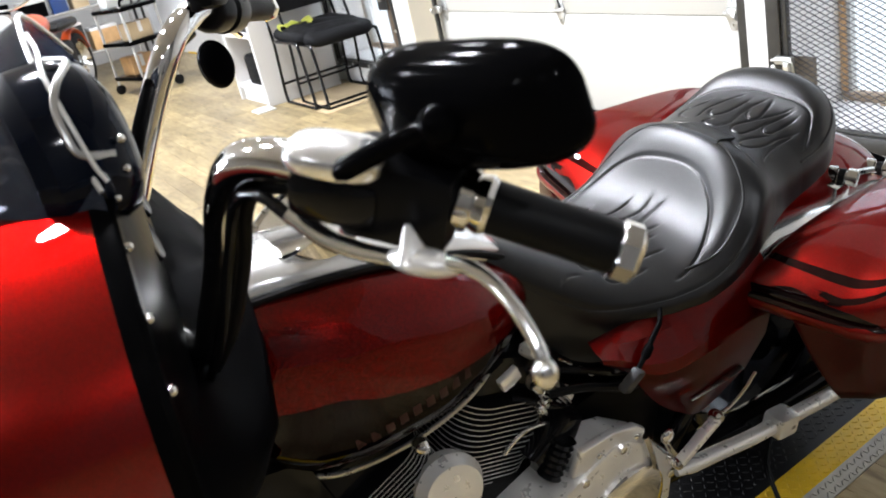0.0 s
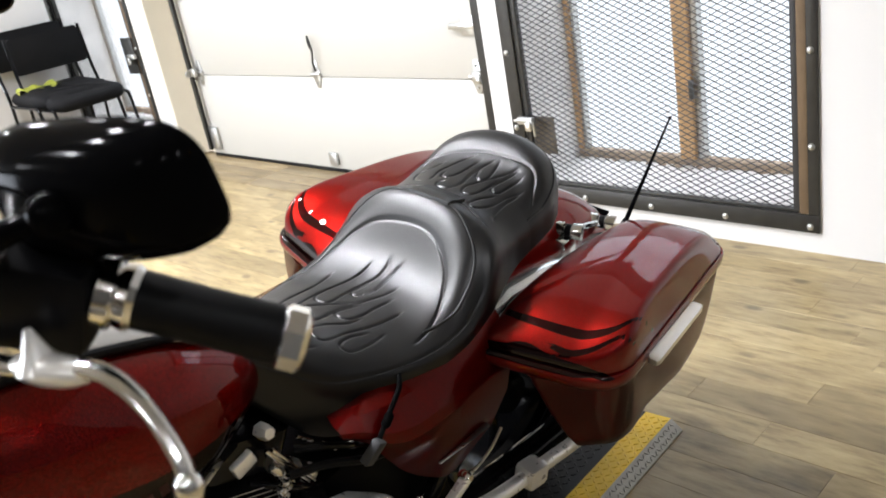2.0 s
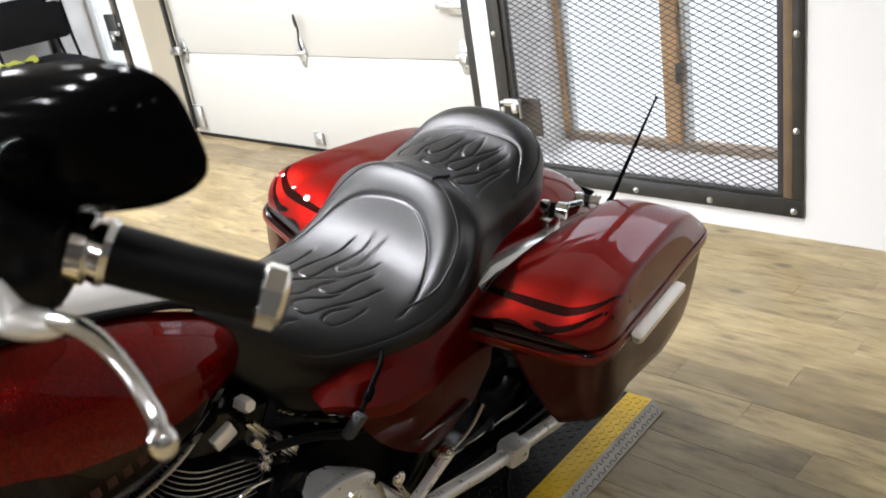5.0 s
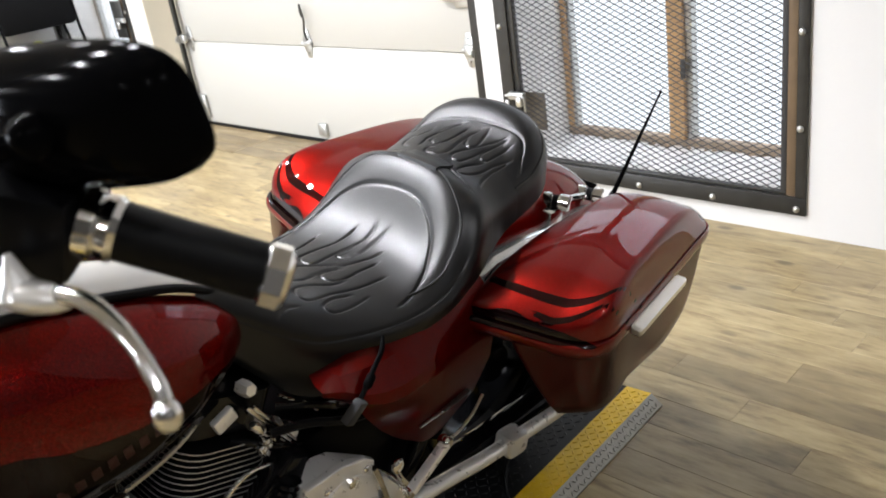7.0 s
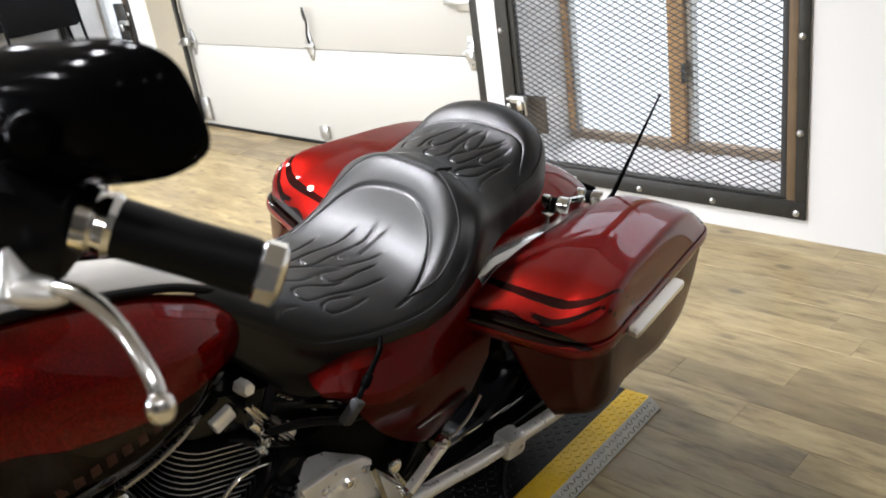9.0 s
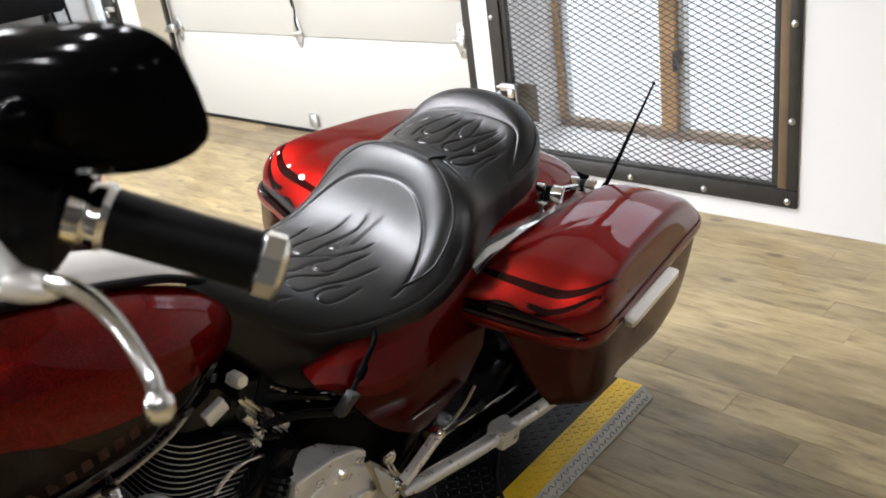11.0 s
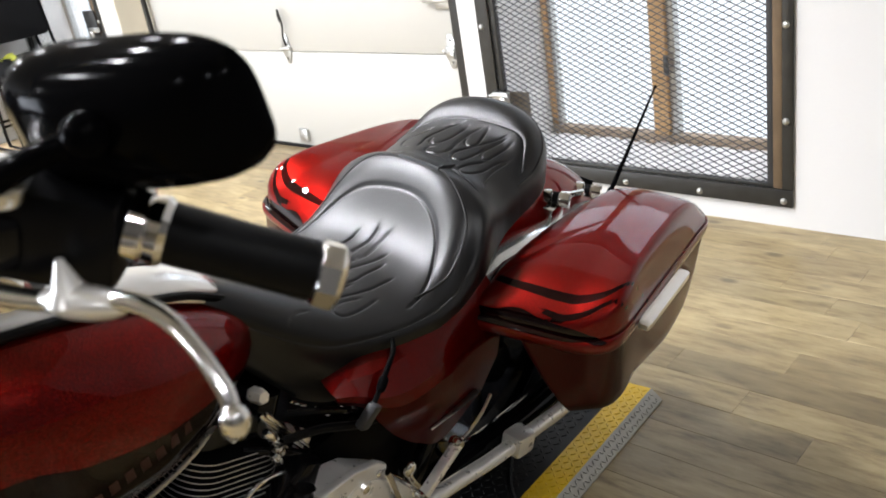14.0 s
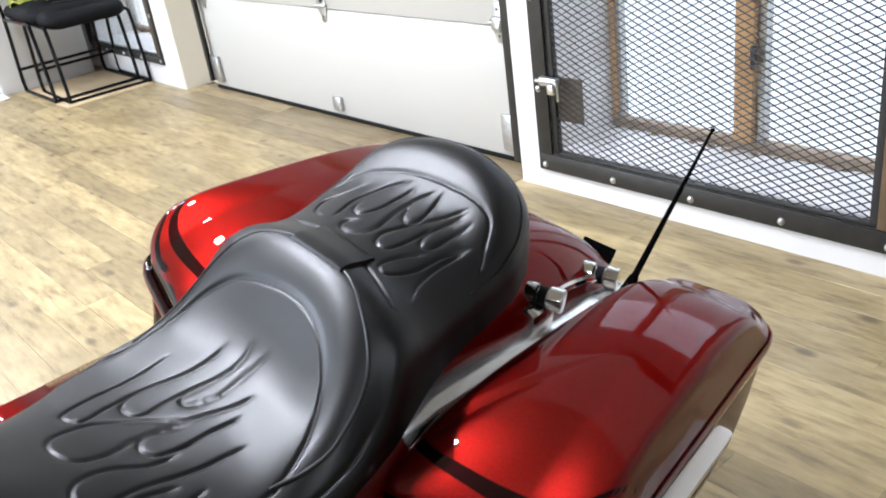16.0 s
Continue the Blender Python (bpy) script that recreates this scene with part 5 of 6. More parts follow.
wheel(1.14, 0.325, 0.17, "rear wheel with a black tyre")
wheel(-0.42, 0.325, 0.13, "front wheel with a black tyre")
for s in (1, -1):
    part("fork_leg", tube(B(), [(s * 0.10, 0.0, 0.93), (s * 0.10, -0.42, 0.325)], 0.027, 14, 2), CHROME, bike, "chrome fork leg")
bm = B()
rings = []
for k in range(20):
    a = radians(20 + 150 * k / 19)
    y, z = -0.42 - 0.345 * math.cos(a), 0.325 + 0.345 * math.sin(a)
    rings.append([(x, y - (0.07 * abs(x / 0.075) ** 2.5) * -math.cos(a), z - (0.07 * abs(x / 0.075) ** 2.5) * math.sin(a)) for x in np.linspace(-0.075, 0.075, 11)])
loft(bm, rings, False, False)
bmesh.ops.solidify(bm, geom=bm.faces[:], thickness=0.004)
part("front_fender", bm, RED, bike, "candy red front fender")
part("side_stand", tube(B(), [(0.13, 0.34, 0.16), (0.20, 0.33, 0.09), (0.262, 0.325, 0.0565)], 0.012, 10), CHROME, bike, "chrome side stand")


# ---- room: the wall with the door and window runs along x, its face at y = 2.70 ----
WY = 2.70
X0, X1, Y0 = -12.5, 3.2, -6.0


def slab(name, lo, hi, material, kind="structure", label="", category="", bevel=0.0):
    return tagged(link(name, bx(lo, hi, bevel), material, False), label, category, kind=kind)


DOOR_L, DOOR_R = -4.885, -2.36
WIN_L, WIN_R, WIN_B, WIN_T = -2.10, -0.975, 0.135, 2.05
slab("wall_north_pier", (-2.275, WY, 0), (WIN_L, WY + 0.35, CEIL), WHITE, label="white painted wall pier beside the door", category="wall")
slab("wall_north_sill", (WIN_L, WY, 0), (WIN_R, WY + 0.35, WIN_B), WHITE, label="white painted wall under the window", category="wall")
slab("wall_north_head", (WIN_L, WY, WIN_T), (WIN_R, WY + 0.35, CEIL), WHITE, label="white painted wall over the window", category="wall")
slab("wall_north_right", (WIN_R, WY, 0), (X1, WY + 0.35, CEIL), WHITE, label="white painted wall beside the window", category="wall")
slab("wall_north_lintel", (-5.049, WY, 2.35), (-2.275, WY + 0.35, CEIL), WHITE, label="white painted wall over the garage door", category="wall")
slab("wall_north_jamb", (-5.064, WY + 0.002, 0), (-5.05, WY + 0.35, CEIL), CREAM, label="cream painted door jamb", category="wall")
W2L, W2R, W2B, W2T = -6.40, -5.30, 0.17, 2.05
slab("wall_north_post", (-5.30, WY, 0), (-5.065, WY + 0.35, CEIL), WHITE, label="white wall post", category="wall")
slab("wall_north_sill_far", (W2L, WY, 0), (W2R, WY + 0.35, W2B), WHITE, label="white wall under the far window", category="wall")
slab("wall_north_head_far", (W2L, WY, W2T), (W2R, WY + 0.35, CEIL), WHITE, label="white wall over the far window", category="wall")
slab("wall_north_left", (X0, WY, 0), (W2L, WY + 0.35, CEIL), WHITE, label="white painted wall behind the chairs", category="wall")
FL, FR, FB, FT = -11.0, -6.2, 0.9, 2.9
slab("wall_south", (FR, Y0 - 0.2, 0), (X1, Y0, CEIL), DIM, label="plain grey wall", category="wall")
slab("wall_south_end", (X0, Y0 - 0.2, 0), (FL, Y0, CEIL), DIM, label="plain grey wall", category="wall")
slab("wall_south_sill", (FL, Y0 - 0.2, 0), (FR, Y0, FB), DIM, label="plain grey wall under the front window", category="wall")
slab("wall_south_head", (FL, Y0 - 0.2, FT), (FR, Y0, CEIL), DIM, label="plain grey wall over the front window", category="wall")
slab("wall_east", (X1, Y0, 0), (X1 + 0.2, WY + 0.35, CEIL), EASTWALL, label="plain grey wall", category="wall")
slab("wall_west", (X0 - 0.2, Y0, 0), (X0, WY + 0.35, CEIL), WHITE, label="plain white far wall", category="wall")
slab("ceiling", (X0, Y0, CEIL), (X1, WY + 0.35, CEIL + 0.15), CEILING, label="plain pale ceiling", category="ceiling")
floor = slab("floor", (X0, Y0, -0.12), (X1, WY + 0.6, -0.006), JOINT, label="wood-look vinyl plank floor", category="floor")

# ceiling lights over the lamps
for x, y, _, _ in LAMPS:
    r = root("ceiling_light", Matrix.Translation((x, y, CEIL)), "round white ceiling spot light", "light", "ceiling lights")
    part("housing", lathe(B(), [(0, 0.13), (0.8, 0.13), (1, 0.12)], (0, 0, 0), (0, 0, -0.05), 24), WHITE, r)
    part("diffuser", lathe(B(), [(0, 0.105), (1, 0.10)], (0, 0, -0.051), (0, 0, -0.062), 24), TUBE, r)


# -- garage door, its face a hand's width behind the wall
DY = 2.825
door = root("garage_door", Matrix.Identity(4), "closed white sectional garage door with steel hinges", "garage door")
z = 0.0205
for k in range(4):
    panel = part("door_section", bx((DOOR_L, DY, z), (DOOR_R, DY + 0.045, z + 0.513), 0.004), DOORWHITE, door)
    z += 0.516
part("bottom_seal", bx((DOOR_L, DY - 0.004, 0.0), (DOOR_R, DY + 0.04, 0.020), 0.005), RUBBER, door, "black rubber bottom seal")


def hinge(x, z, side=0):
    bm = prism(B(), [(x - 0.035, z - 0.008), (x - 0.012, z - 0.075), (x + 0.012, z - 0.075), (x + 0.035, z - 0.008), (x + 0.035, z + 0.008), (x + 0.014, z + 0.075), (x - 0.014, z + 0.075), (x - 0.035, z + 0.008)], DY - 0.006, DY - 0.001, 1, 0.001)
    h = part("hinge", bm, ZINC, door, "zinc-plated door hinge")
    part("hinge_pin", lathe(B(), [(0, 0.009), (1, 0.009)], (x - 0.04, DY - 0.010, z), (x + 0.04, DY - 0.010, z), 10), ZINC, h)
    for dz in (-0.05, 0.05):
        part("hinge_bolt", lathe(B(), [(0, 0.006), (1, 0.006)], (x, DY - 0.007, z + dz), (x, DY - 0.014, z + dz), 6), ZINC, h)
    if side:
        part("roller_arm", bx((min(x, x + side * 0.055), DY - 0.045, z - 0.02), (max(x, x + side * 0.055), DY - 0.02, z + 0.03), 0.006), ZINC, h)
        part("roller", lathe(B(), [(0, 0.022), (1, 0.022)], (x + side * 0.055, DY - 0.05, z), (x + side * 0.068, DY - 0.05, z), 16), ZINC, h)


for z in (0.551, 1.067, 1.583):
    hinge(-4.80, z, -1), hinge(-3.61, z), hinge(-2.45, z, 1)
part("lift_handle", tube(B(), [(-3.600, DY - 0.012, 0.57), (-3.585, DY - 0.03, 0.62), (-3.565, DY - 0.035, 0.68), (-3.575, DY - 0.035, 0.74), (-3.59, DY - 0.028, 0.755), (-3.60, DY - 0.022, 0.72), (-3.595, DY - 0.02, 0.69)], 0.0055, 10), STEEL, door, "bent steel lift handle")
part("bottom_bracket", bx((-3.65, DY - 0.02, 0.045), (-3.58, DY - 0.001, 0.115), 0.006), ZINC, door)
for x in (-4.82, -2.43):
    part("corner_bracket", bx((x - 0.045, DY - 0.022, 0.05), (x + 0.045, DY - 0.001, 0.20), 0.006), ZINC, door)
bolt = part("slide_bolt", bx((-2.56, DY - 0.03, 0.765), (-2.40, DY - 0.012, 0.79), 0.005), ZINC, door, "zinc slide bolt")
part("slide_bolt_plate", bx((-2.50, DY - 0.012, 0.735), (-2.42, DY - 0.001, 0.82), 0.004), ZINC, bolt)
tr = part("door_track", bx((-2.355, DY - 0.085, 0.05), (-2.295, DY - 0.075, 2.3), 0.002), STEEL, door, "dark steel door track")
part("track_flange", bx((-2.300, DY - 0.074, 0.05), (-2.294, DY - 0.03, 2.3), 0.001), ZINC, tr)
part("track_weather_strip", bx((-2.38, DY - 0.02, 0.0), (-2.36, DY - 0.001, 2.3), 0.002), ZINC, tr)
tr = part("door_track", bx((-4.884, DY - 0.040, 0.05), (-4.858, DY - 0.030, 2.3), 0.002), STEEL, door, "dark steel door track")
part("track_flange", bx((-4.886, DY - 0.029, 0.05), (-4.880, DY - 0.004, 2.3), 0.001), STEEL, tr)
slab("wall_north_reveal_left", (-5.049, DY + 0.05, 0), (DOOR_L - 0.005, WY + 0.35, 2.35), CREAM, label="cream painted door reveal", category="wall")
slab("wall_north_reveal_right", (DOOR_R + 0.005, DY + 0.05, 0), (-2.275, WY + 0.35, 2.35), WHITE, label="white painted door reveal", category="wall")
slab("wall_north_behind_door", (DOOR_L - 0.01, DY + 0.06, 0), (DOOR_R + 0.01, DY + 0.10, 2.35), CREAM, label="back of the door opening", category="wall")


# -- security grille over a recessed timber window
def grille(l, r, b, t, name_label, lock=True, th=0.0014, dp=0.004, open_=1.0, fw=0.062):
    g = root("security_grille", Matrix.Translation((0, WY, 0)), name_label, "security grille")
    part("frame_bottom", bx((l, -0.012, b), (r, -0.002, b + fw), 0.002), STEEL, g)
    part("frame_top", bx((l, -0.012, t - fw), (r, -0.002, t), 0.002), STEEL, g)
    part("frame_left", bx((l, -0.012, b + fw + 0.001), (l + fw, -0.002, t - fw - 0.001), 0.002), STEEL, g)
    part("frame_right", bx((r - 0.036, -0.012, b + fw + 0.001), (r, -0.002, t - fw - 0.001), 0.002), STEEL, g)
    part("angle_flange", bx((l + fw, -0.002, b + fw), (l + fw + 0.025, 0.03, t - fw), 0.002), STEEL, g)
    part("edge_batten", bx((r - 0.068, -0.008, b + fw + 0.001), (r - 0.037, 0.03, t - fw - 0.001), 0.003), BATTEN, g, "dull brown timber batten")
    part("angle_flange", bx((l + fw + 0.026, -0.002, b + fw), (r - 0.069, 0.03, b + fw + 0.012), 0.002), STEEL, g)
    part("edge_strip", bx((r - 0.090, -0.002, b + fw + 0.013), (r - 0.069, 0.006, t - fw - 0.001), 0.001), GRATE, g, "dark folded mesh edge")
    n = max(3, round((r - l) / 0.31))
    for k in range(n + 1):
        x = l + 0.03 + (r - l - 0.06) * k / n
        part("bolt", ball(B(), (x, -0.013, b + 0.022), (0.012, 0.008, 0.012), 6), ZINC, g, "round-headed bolt")
    for z in np.arange(b + 0.3, t - 0.1, 0.31):
        part("bolt", ball(B(), (l + 0.022, -0.013, z), (0.012, 0.008, 0.012), 6), ZINC, g, "round-headed bolt")
        part("bolt", ball(B(), (r - 0.022, -0.013, z), (0.012, 0.008, 0.012), 6), ZINC, g, "round-headed bolt")
    # expanded metal: diamond strands as thin bars
    verts, faces = [], []
    w, h = 0.047 * open_, 0.0112 * open_
    x0, x1, z0, z1 = l + fw - 0.02, r - fw + 0.02, b + fw - 0.02, t - fw + 0.02

    def strand(ax, az, bx_, bz):
        dx, dz = bx_ - ax, bz - az
        ln = math.hypot(dx, dz)
        nx, nz = -dz / ln * th, dx / ln * th
        i = len(verts)
        for px, pz in ((ax, az), (bx_, bz)):
            verts.extend([(px - nx, 0.004, pz - nz), (px + nx, 0.004, pz + nz), (px + nx, 0.004 + dp, pz + nz), (px - nx, 0.004 + dp, pz - nz)])
        for a, b_ in ((0, 1), (1, 2), (2, 3), (3, 0)):
            faces.append((i + a, i + b_, i + 4 + b_, i + 4 + a))

    rows = int((z1 - z0) / h)
    cols = int((x1 - x0) / w)
    for j in range(rows):
        za, zb = z0 + j * h, z0 + (j + 1) * h
        for i in range(cols):
            xc = x0 + (i + (0.5 if j % 2 else 0.0)) * w
            strand(xc, za, xc + w / 2, zb)
            strand(xc, za, xc - w / 2, zb)
    me = bpy.data.meshes.new("expanded_metal")
    me.from_pydata(verts, [], faces)
    me.materials.append(GRATE)
    ob = new("expanded_metal", me)
    ob.parent = g
    tagged(ob, "dark expanded-metal mesh", kind="stuff")
    if lock:
        part("lock_plate", bx((l + 0.066, 0.012, 0.262), (l + 0.198, 0.018, 0.418), 0.002), RUSTY, g, "rusty steel lock plate")
        lk = part("latch", bx((l + 0.045, -0.034, 0.395), (l + 0.125, -0.012, 0.425), 0.004), ZINC, g, "zinc slide latch")
        part("latch_bar", tube(B(), [(l + 0.03, -0.03, 0.41), (l + 0.10, -0.032, 0.412), (l + 0.128, -0.034, 0.405), (l + 0.132, -0.034, 0.35)], 0.006, 8), ZINC, lk)
        part("padlock", bx((l + 0.095, -0.05, 0.372), (l + 0.125, -0.034, 0.41), 0.005), SATIN, lk)
    else:
        part("lock_plate", bx((r - 0.19, -0.02, 0.575), (r - 0.045, -0.013, 0.81), 0.002), STEEL, g, "black steel lock plate")
        lk = part("latch", bx((r - 0.12, -0.045, 0.675), (r - 0.02, -0.021, 0.705), 0.004), ZINC, g, "zinc slide latch")
        part("padlock", bx((r - 0.11, -0.06, 0.64), (r - 0.06, -0.046, 0.685), 0.005), SATIN, lk)
    return g


grille(-2.17, -0.905, 0.075, 2.12, "dark steel security grille of expanded metal bolted over a window")


def window(name, l, r, b, t, mull, wood=OAK):
    """A recessed timber window behind its reveal."""
    yb = WY + 0.295
    w = root(name, Matrix.Identity(4), "recessed timber-framed window with bright panes", "window", kind="structure")
    part("reveal_left", bx((l, WY + 0.02, b), (l + 0.02, yb + 0.10, t)), SILL, w)
    part("reveal_right", bx((r - 0.02, WY + 0.02, b), (r, yb + 0.10, t)), SILL, w)
    part("window_sill", bx((l + 0.02, WY + 0.02, b), (r - 0.02, yb, b + 0.022), 0.004), SILL, w, "dusty white window sill")
    part("bottom_rail", bx((l + 0.02, yb, b), (r - 0.02, yb + 0.05, b + 0.052), 0.004), RAILWOOD, w, "weathered grey-brown timber rail")
    part("stile", bx((l + 0.02, yb, b + 0.053), (l + 0.05, yb + 0.05, t), 0.004), wood, w)
    part("steel_edge", bx((l + 0.052, yb + 0.005, b + 0.053), (l + 0.068, yb + 0.04, t), 0.002), ZINC, w)
    part("stile", bx((r - 0.045, yb, b + 0.053), (r - 0.02, yb + 0.05, t), 0.004), wood, w)
    for x0, x1 in mull:
        part("mullion", bx((x0, yb - 0.02, b + 0.053), (x1, yb + 0.05, t), 0.004), wood, w, "timber mullion")
        part("steel_edge", bx((x1 + 0.001, yb, b + 0.053), (x1 + 0.03, yb + 0.04, t), 0.002), ZINC, w)
        part("window_catch", bx((x1 - 0.004, yb - 0.033, b + 0.30), (x1 + 0.014, yb - 0.021, b + 0.375), 0.003), STEEL, w)
    pane = part("pane", bx((l + 0.06, yb + 0.022, b + 0.045), (r - 0.06, yb + 0.026, t)), GLASS, w)
    pane.visible_shadow = False
    rng = random.Random(11)
    bm = B()
    for _ in range(26):
        r_ = rng.uniform(0.006, 0.016)
        ball(bm, (rng.uniform(l + 0.04, r - 0.06), yb - rng.uniform(0.004, 0.03), b + 0.022 + 0.3 * r_), (r_ * rng.uniform(0.8, 1.8), r_, r_ * 0.6), 5)
    part("sill_rubble", bm, RAILWOOD, w, "crumbs of mortar along the sill", False)
    return w


front_window = root("window_3", Matrix.Identity(4), "large front window with slim steel frame", "window", kind="structure")
for x in (FL, -8.63, FR - 0.06):
    part("stile", bx((x, Y0 - 0.12, FB), (x + 0.06, Y0 - 0.06, FT), 0.004), STEEL, front_window)
for z in (FB, FT - 0.06):
    part("rail", bx((FL + 0.061, Y0 - 0.12, z), (FR - 0.061, Y0 - 0.06, z + 0.06), 0.004), STEEL, front_window)
window("window_1", WIN_L, WIN_R, WIN_B, WIN_T, [(-1.570, -1.505)])
window("window_2", W2L, W2R, W2B, W2T, [(-5.93, -5.86)], PALEWOOD)
grille(W2L - 0.04, W2R + 0.04, W2B - 0.04, 2.10, "dark steel security grille over the far window", False, 0.0005, 0.0006, 1.0, 0.042)

backdrop = slab("backdrop", (-16.0, WY + 4.0, -8.0), (8.0, WY + 4.05, 3.0), DAYLIGHT, label="bright overcast daylight outside", category="backdrop")

# -- white shelf unit whose end faces the chairs
unit = root("shelf_unit", Matrix.Translation((-6.98, 2.00, 0)), "white open shelf unit with a scuffed end panel", "shelf unit")
part("end_panel", bx((0.64, 0, 0), (0.68, 0.62, 1.75), 0.003), WHITE, unit)
part("end_panel", bx((0.0, 0, 0), (0.04, 0.62, 1.75), 0.003), WHITE, unit)
part("back_panel", bx((0.04, 0.58, 0.0), (0.64, 0.62, 1.75), 0.002), WHITE, unit)
for z in (0.10, 0.52, 0.95, 1.38, 1.71):
    part("shelf", bx((0.04, 0.01, z), (0.64, 0.58, z + 0.035), 0.002), WHITE, unit)
part("plinth", bx((0.04, 0.03, 0.0), (0.64, 0.06, 0.10)), WHITE, unit)
bag = root("tool_bag", Matrix.Translation((-6.60, 2.14, 0.135)), "black fabric tool bag on a white shelf", "bag")
part("body", bx((-0.15, -0.10, 0), (0.15, 0.12, 0.24), 0.03), FABRIC, bag)
part("carry_strap", tube(B(), [(-0.09, -0.02, 0.23), (-0.07, -0.03, 0.30), (0.07, -0.03, 0.30), (0.09, -0.02, 0.23)], 0.010, 8), MATT, bag)
box_a = root("storage_box", Matrix.Translation((-6.62, 2.14, 0.555)), "grey storage box on a white shelf", "box")
part("body", bx((-0.20, -0.1, 0), (0.18, 0.2, 0.20), 0.015), STEEL, box_a)
part("lid", bx((-0.205, -0.105, 0.201), (0.185, 0.205, 0.225), 0.008), MATT, box_a)
tagged(link("floor_tile", bx((-6.34, 1.86, 0.0), (-6.16, 2.00, 0.012), 0.003), WHITE), "loose white tile on the floor by the shelf unit", "tile")

# -- chairs: tubular sled frames with padded seat and back
def chair():
    c = root("chair", Matrix.Identity(4), "black tubular chair with padded seat and back", "chair", "chairs by the wall")
    bm = B()
    loft(bm, [[(x * k, y * k + 0.0025, h - 0.03 * (y / 0.24) ** 2 * (y < 0)) for x, y in outline(-0.245, 0.245, -0.24, 0.24, 0.09)] for k, h in ((0.80, 0.436), (0.93, 0.440), (0.985, 0.452), (1.0, 0.470), (0.985, 0.490), (0.93, 0.506), (0.80, 0.517), (0.55, 0.522), (0.02, 0.523))])
    part("seat", bm, FABRIC, c, "black padded seat", angle=70)
    bm = prism(B(), outline(-0.235, 0.235, -0.02, 0.215, 0.022), -0.02, 0.02, 2, 0.012)
    bmesh.ops.transform(bm, matrix=Matrix.Translation((0, 0.255, 0.66)) @ pose(0, 0, 0, 82, 0, 0), verts=bm.verts)
    part("backrest", bm, FABRIC, c, "black padded backrest")
    for s in (-1, 1):
        part("leg", tube(B(), [(s * 0.245, 0.27, 0.88), (s * 0.245, 0.24, 0.62), (s * 0.245, 0.20, 0.44), (s * 0.245, 0.245, 0.10), (s * 0.245, 0.235, 0.015)], 0.011, 8), BLACK, c)
        part("leg", tube(B(), [(s * 0.245, 0.20, 0.435), (s * 0.245, -0.10, 0.435), (s * 0.245, -0.20, 0.43), (s * 0.245, -0.225, 0.38), (s * 0.245, -0.26, 0.10), (s * 0.245, -0.265, 0.015)], 0.011, 8), BLACK, c)
        part("side_runner", tube(B(), [(s * 0.245, -0.265, 0.012), (s * 0.245, 0.235, 0.012)], 0.011, 8, 2), BLACK, c)
    part("foot_bar", tube(B(), [(-0.245, 0.235, 0.14), (0.245, 0.235, 0.14)], 0.009, 8, 2), BLACK, c)
    part("front_bar", tube(B(), [(-0.245, -0.262, 0.012), (0.245, -0.262, 0.012)], 0.010, 8, 2), BLACK, c)
    return c


chair_a = chair()
chair_a.matrix_world = Matrix.Translation((-5.80, 2.435, 0)) @ pose(0, 0, 0, 0, 0, 88) @ Matrix.Scale(1.05, 4)
copy_thing(chair_a, Matrix.Translation((-5.95, 2.395, 0)) @ pose(0, 0, 0, 0, 0, 90) @ Matrix.Scale(1.05, 4))
bm = B()
grid = []
for i in range(19):
    row = []
    for j in range(13):
        u, v = -0.13 + 0.30 * i / 18, -0.07 + 0.14 * j / 12
        over = max(0.0, -0.075 - u)
        fold = 0.030 * noise.noise((u * 14, v * 16, 0.3)) + 0.012 * noise.noise((u * 36, v * 30, 2.0)) + 0.018 * max(0.0, 1 - (v / 0.06) ** 2)
        row.append(bm.verts.new((max(u, -0.075) - 0.1 * over, v + 0.03 * noise.noise((u * 9, 1.0, v * 5)), 0.018 + fold - over * 1.0)))
    grid.append(row)
for p, q in zip(grid, grid[1:]):
    for j in range(12):
        bm.faces.new((p[j], p[j + 1], q[j + 1], q[j]))
bmesh.ops.solidify(bm, geom=bm.faces[:], thickness=0.004)
cloth = tagged(link("cloth", bm, LIME), "crumpled yellow-green cloth draped over a chair seat", "cloth")
cloth.matrix_world = Matrix.Translation((-6.06, 2.235, 0.556)) @ pose(0, 0, 0, 0, 0, 78)
slab("cardboard_mat", (-6.25, 2.12, 0.0), (-5.45, 2.66, 0.006), TAN, "", "flat tan cardboard under the chairs", "cardboard")

